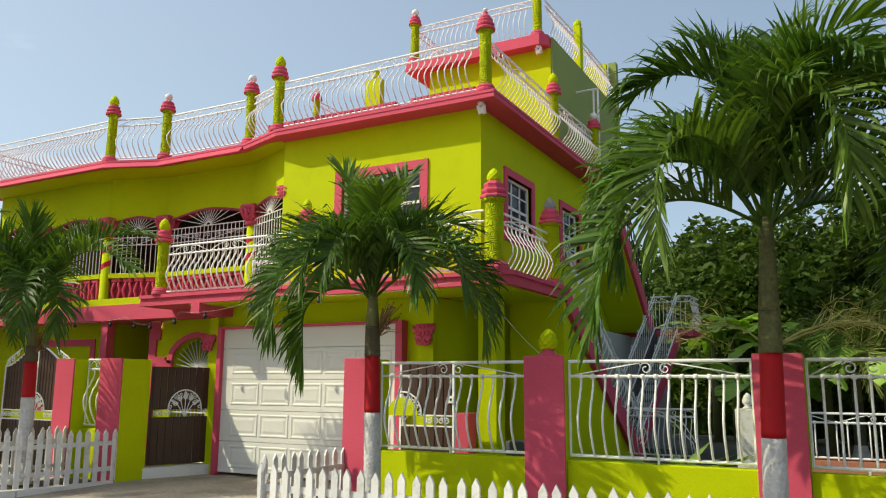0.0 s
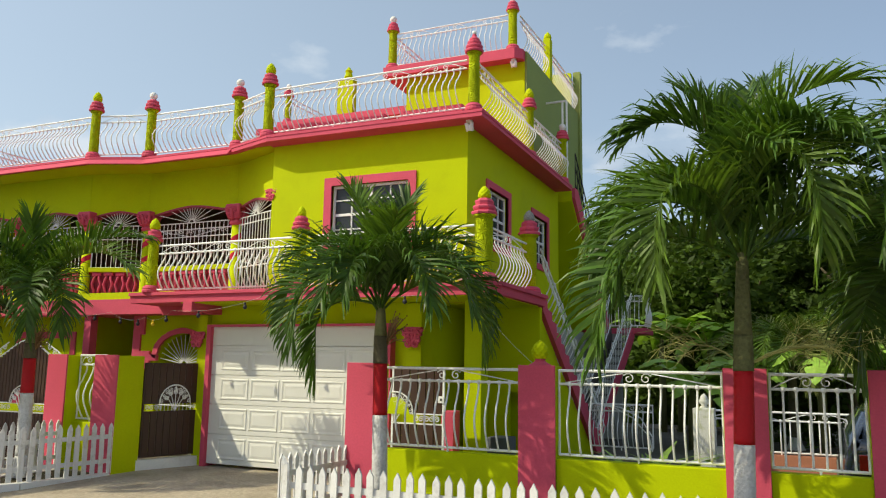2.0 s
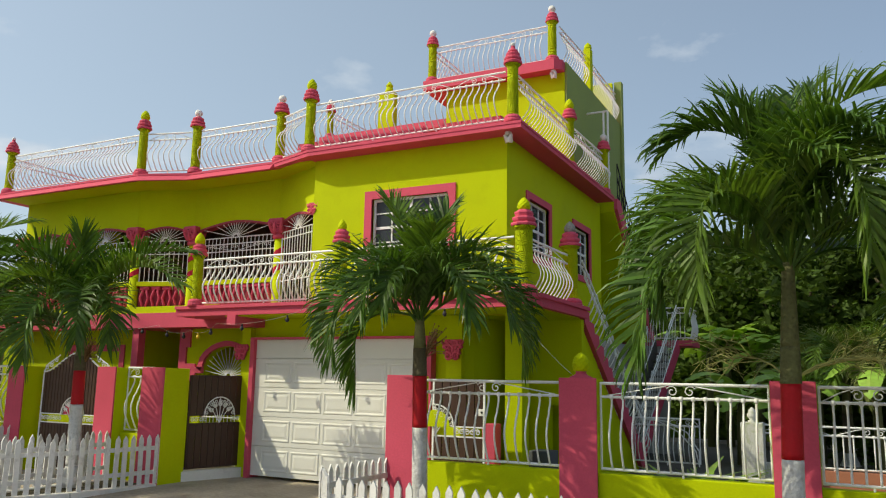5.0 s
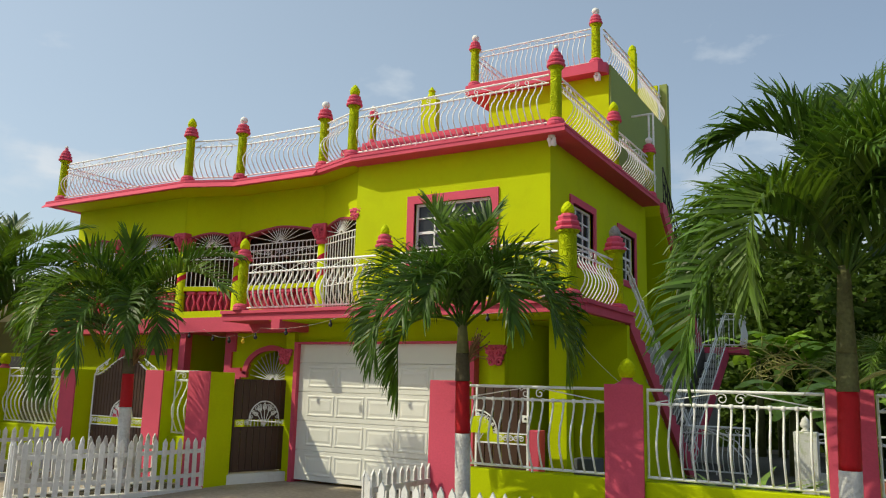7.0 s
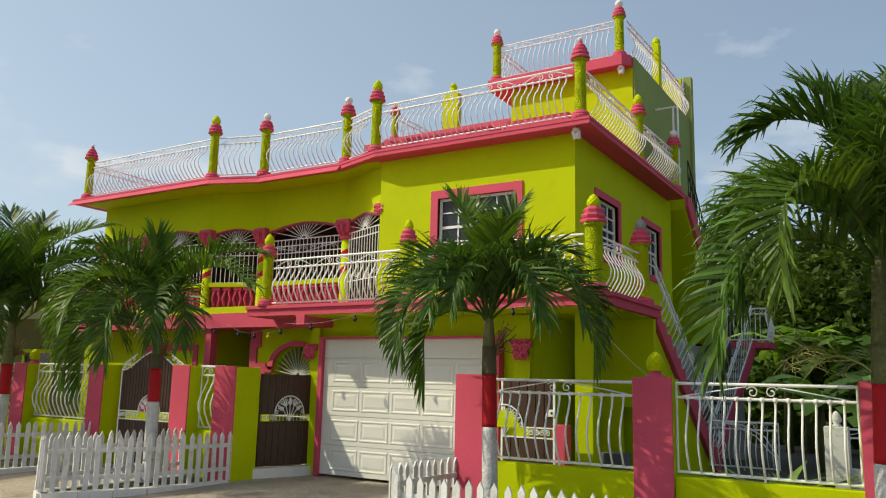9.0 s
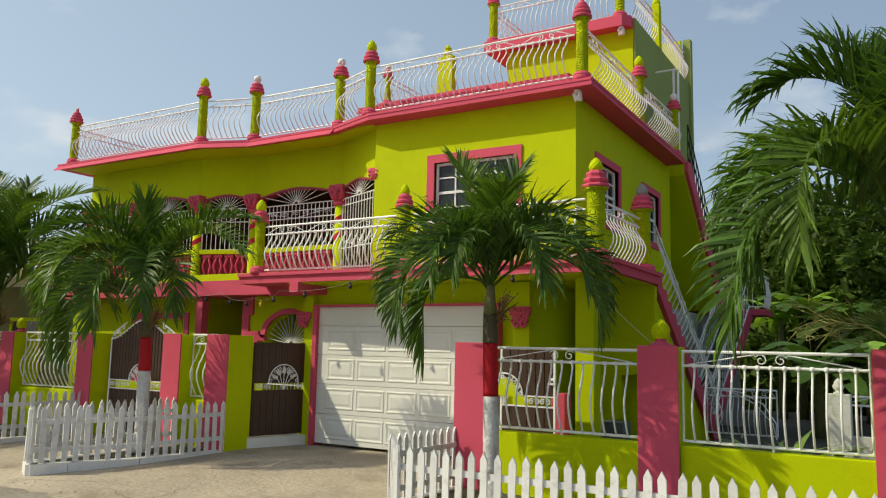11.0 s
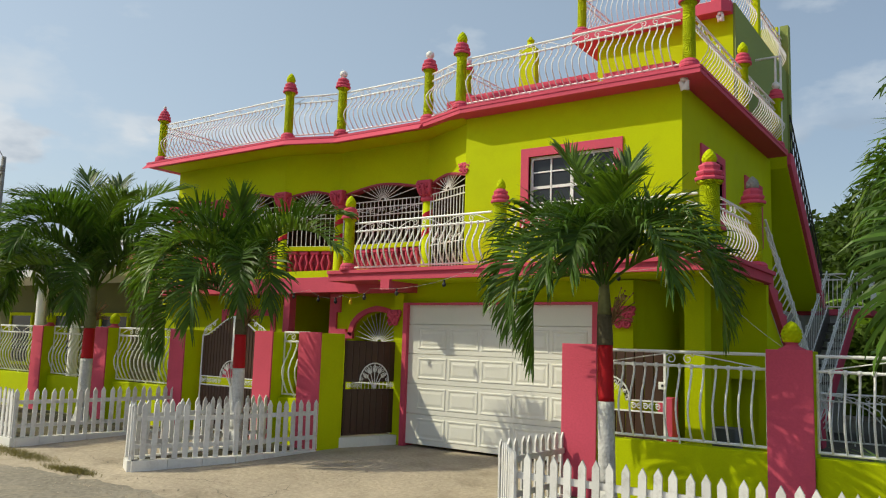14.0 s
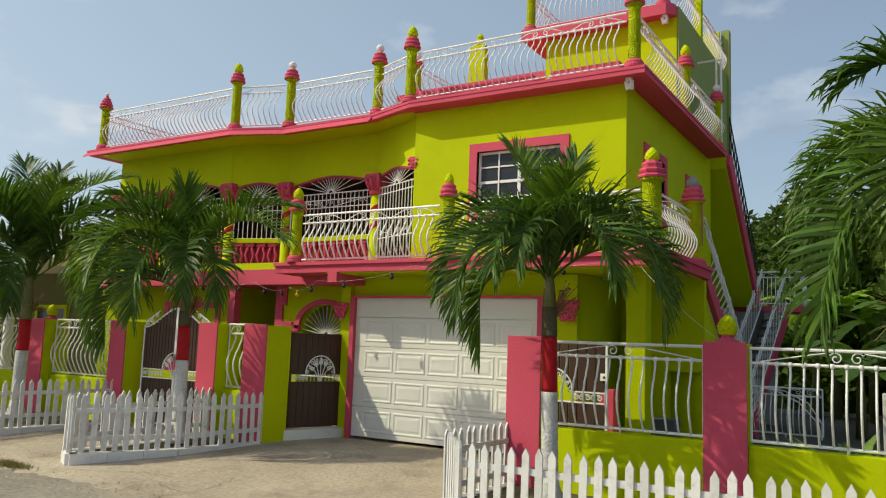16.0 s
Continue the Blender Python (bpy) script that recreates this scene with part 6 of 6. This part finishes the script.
for k in range(900):
    x, y = rng.uniform(-16, 4), -5.65 + rng.gauss(0, 0.3)
    r = rng.uniform(0.004, 0.014)
    z = -0.161 if y < -5.7 else -0.165 + (y + 5.75) * 0.058
    top = bm.verts.new((x, y, z + r))
    ring = [bm.verts.new((x + r * rng.uniform(0.8, 1.3) * math.cos(t), y + r * rng.uniform(0.8, 1.3) * math.sin(t), z)) for t in (0, 1.3, 2.5, 3.8, 5.0)]
    for i in range(5):
        bm.faces.new((ring[i], ring[(i + 1) % 5], top))
solid("gravel", bm, CONCRETE, "loose pale gravel along the road edge", "gravel", kind="stuff")

# ---- neighbouring house ----
nb = thing("neighbour_house", "single-storey yellow-green house with white columns and pale roof", "house", at=pose(-24.5, 1.5, 0))
bm = B()
box(bm, 0, 9.5, 0, 8, 0, 3.3)
part("wall", bm, OLIVE, nb)
bm = B()
box(bm, -0.6, 10.0, -2.2, 8.4, 3.3, 3.5)
roof_n = part("roof", bm, ROOF_SHEET, nb)
bm = B()
box(bm, 5.0, 9.0, 1.5, 6.5, 3.5, 4.7)
part("upper_wall", bm, TERRACOTTA, nb, "terracotta upper room")
bm = B()
box(bm, 4.8, 9.2, 1.2, 6.8, 4.7, 4.86)
part("upper_roof", bm, ROOF_SHEET, nb)
for x in (0.6, 3.6, 6.6, 8.44):
    bm = B()
    lathe(bm, [(0.18, 0), (0.18, 0.15), (0.13, 0.22), (0.12, 2.6), (0.17, 2.95), (0.22, 3.1), (0.22, 3.3)], 16, x, -1.9)
    part("column", bm, WHITE, nb, smooth=True)
for x in (1.2, 4.0, 6.6):
    bm = B()
    box(bm, x, x + 1.3, -0.04, 0.02, 0.8, 2.3)
    w_n = part("window", bm, GLASS, nb)
    bm = B()
    for xa, xb, za, zb in ((x - 0.1, x, 0.7, 2.4), (x + 1.3, x + 1.4, 0.7, 2.4), (x, x + 1.3, 2.3, 2.4), (x, x + 1.3, 0.7, 0.8)):
        box(bm, xa, xb, -0.08, 0.02, za, zb)
    part("window_frame", bm, LIME_ROUGH, w_n)
nh = thing("far_house", "terracotta-trimmed house far along the street", "house", at=pose(-36, 8, 0))
bm = B()
box(bm, 0, 8, 0, 8, 0, 4.4)
part("wall", bm, LIME, nh)
bm = B()
box(bm, -0.4, 8.4, -0.6, 8.4, 4.4, 4.75)
part("roof", bm, TERRACOTTA, nh)

# ---- power pole and wires ----
pole = thing("power_pole", "weathered wooden power pole with crossarm and insulators", "power pole", at=pose(-35.0, 6.0, 0))
bm = B()
lathe(bm, [(0.15, 0), (0.10, 10.1)], 12)
lathe(bm, [(0.12, 0), (0.08, 9.4)], 12, -0.5, 0.1)
part("pole", bm, WOOD, pole, smooth=True)
bm = B()
box(bm, -0.6, 0.35, -0.22, -0.14, 8.7, 8.85)
box(bm, -0.6, 0.35, -0.22, -0.14, 9.2, 9.32)
part("crossarm", bm, WOOD, pole)
for x in (-0.45, -0.15, 0.2, 0.3):
    bm = B()
    lathe(bm, [(0.04, 9.32), (0.09, 9.4), (0.06, 9.47), (0.09, 9.54), (0.03, 9.62)], 10, x, -0.18)
    part("insulator", bm, GREY, pole, smooth=True)
for k, (dx, z1) in enumerate(((0.0, 10.5), (-0.4, 8.9), (-0.7, 8.5), (-0.2, 8.0))):
    bm = B()
    a, b = Vector((-35.0 + dx, 6.0, 10.0 if k < 1 else 9.2 - 0.25 * k)), Vector((-12.2 + dx, -6.2, z1))
    tube(bm, [a.lerp(b, i / 16) - Vector((0, 0, 0.7 * 4 * (i / 16) * (1 - i / 16))) for i in range(17)], 0.018, 5)
    solid("power_line", bm, WIRE, "black overhead power line", "cable", "power lines")

# ---- string of lamps under the porch ----
pts = [Vector(p) for p in ((-9.6, -0.42, 2.86), (-7.4, -0.5, 2.80), (-6.2, -0.8, 2.66), (-5.1, -1.3, 2.74), (-3.1, -1.34, 2.96), (0.2, -1.44, 2.94))]
bm = B()
line = []
for a, b in zip(pts, pts[1:]):
    line += [a.lerp(b, i / 10) - Vector((0, 0, 0.10 * 4 * (i / 10) * (1 - i / 10))) for i in range(10)]
tube(bm, line + [pts[-1]], 0.0022, 5)
lights = thing("string_lights", "string of small lamp bulbs hung under the balcony", "string lights")
part("cable", bm, WIRE_WHITE, lights)
for k, i in enumerate(range(3, len(line), 5)):
    c = line[i]
    bm = B()
    lathe(bm, [(0.016, c.z - 0.04), (0.018, c.z - 0.005), (0.012, c.z)], 8, c.x, c.y)
    lathe(bm, [(0.008, c.z - 0.12), (0.03, c.z - 0.10), (0.036, c.z - 0.075), (0.018, c.z - 0.04)], 10, c.x, c.y)
    part("bulb", bm, AMBER if k == 4 else BULB, lights, "yellow bulb" if k == 4 else "", smooth=True)
bm = B()
a, b = Vector((0.66, -1.42, 2.86)), Vector((1.9, -2.55, 1.9))
tube(bm, [a.lerp(b, i / 12) - Vector((0, 0, 0.06 * 4 * (i / 12) * (1 - i / 12))) for i in range(13)], 0.0028, 5)
solid("hanging_wire", bm, WIRE_WHITE, "thin wire hanging from balcony to pillar", "cable")

# ---- security lamps under the roof corners ----
for x, y, z in ((0.1, -0.28, SOFFIT), (-0.5, 3.82, 8.664)):
    lamp = thing("security_lamp", "white twin security lamp under the slab corner", "lamp", "security lamps", at=pose(x, y, z))
    bm = B()
    lathe(bm, [(0.05, -0.05), (0.06, -0.02), (0.06, 0.0)], 12)
    part("base", bm, WHITE, lamp, smooth=True)
    for s in (-1, 1):
        bm = B()
        lathe(bm, [(0.025, 0), (0.035, -0.05), (0.06, -0.13), (0.055, -0.14), (0.01, -0.12)], 12)
        part("head", bm, WHITE, lamp, smooth=True, at=pose(s * 0.06, -0.02, -0.04, 25, s * 25, 0))
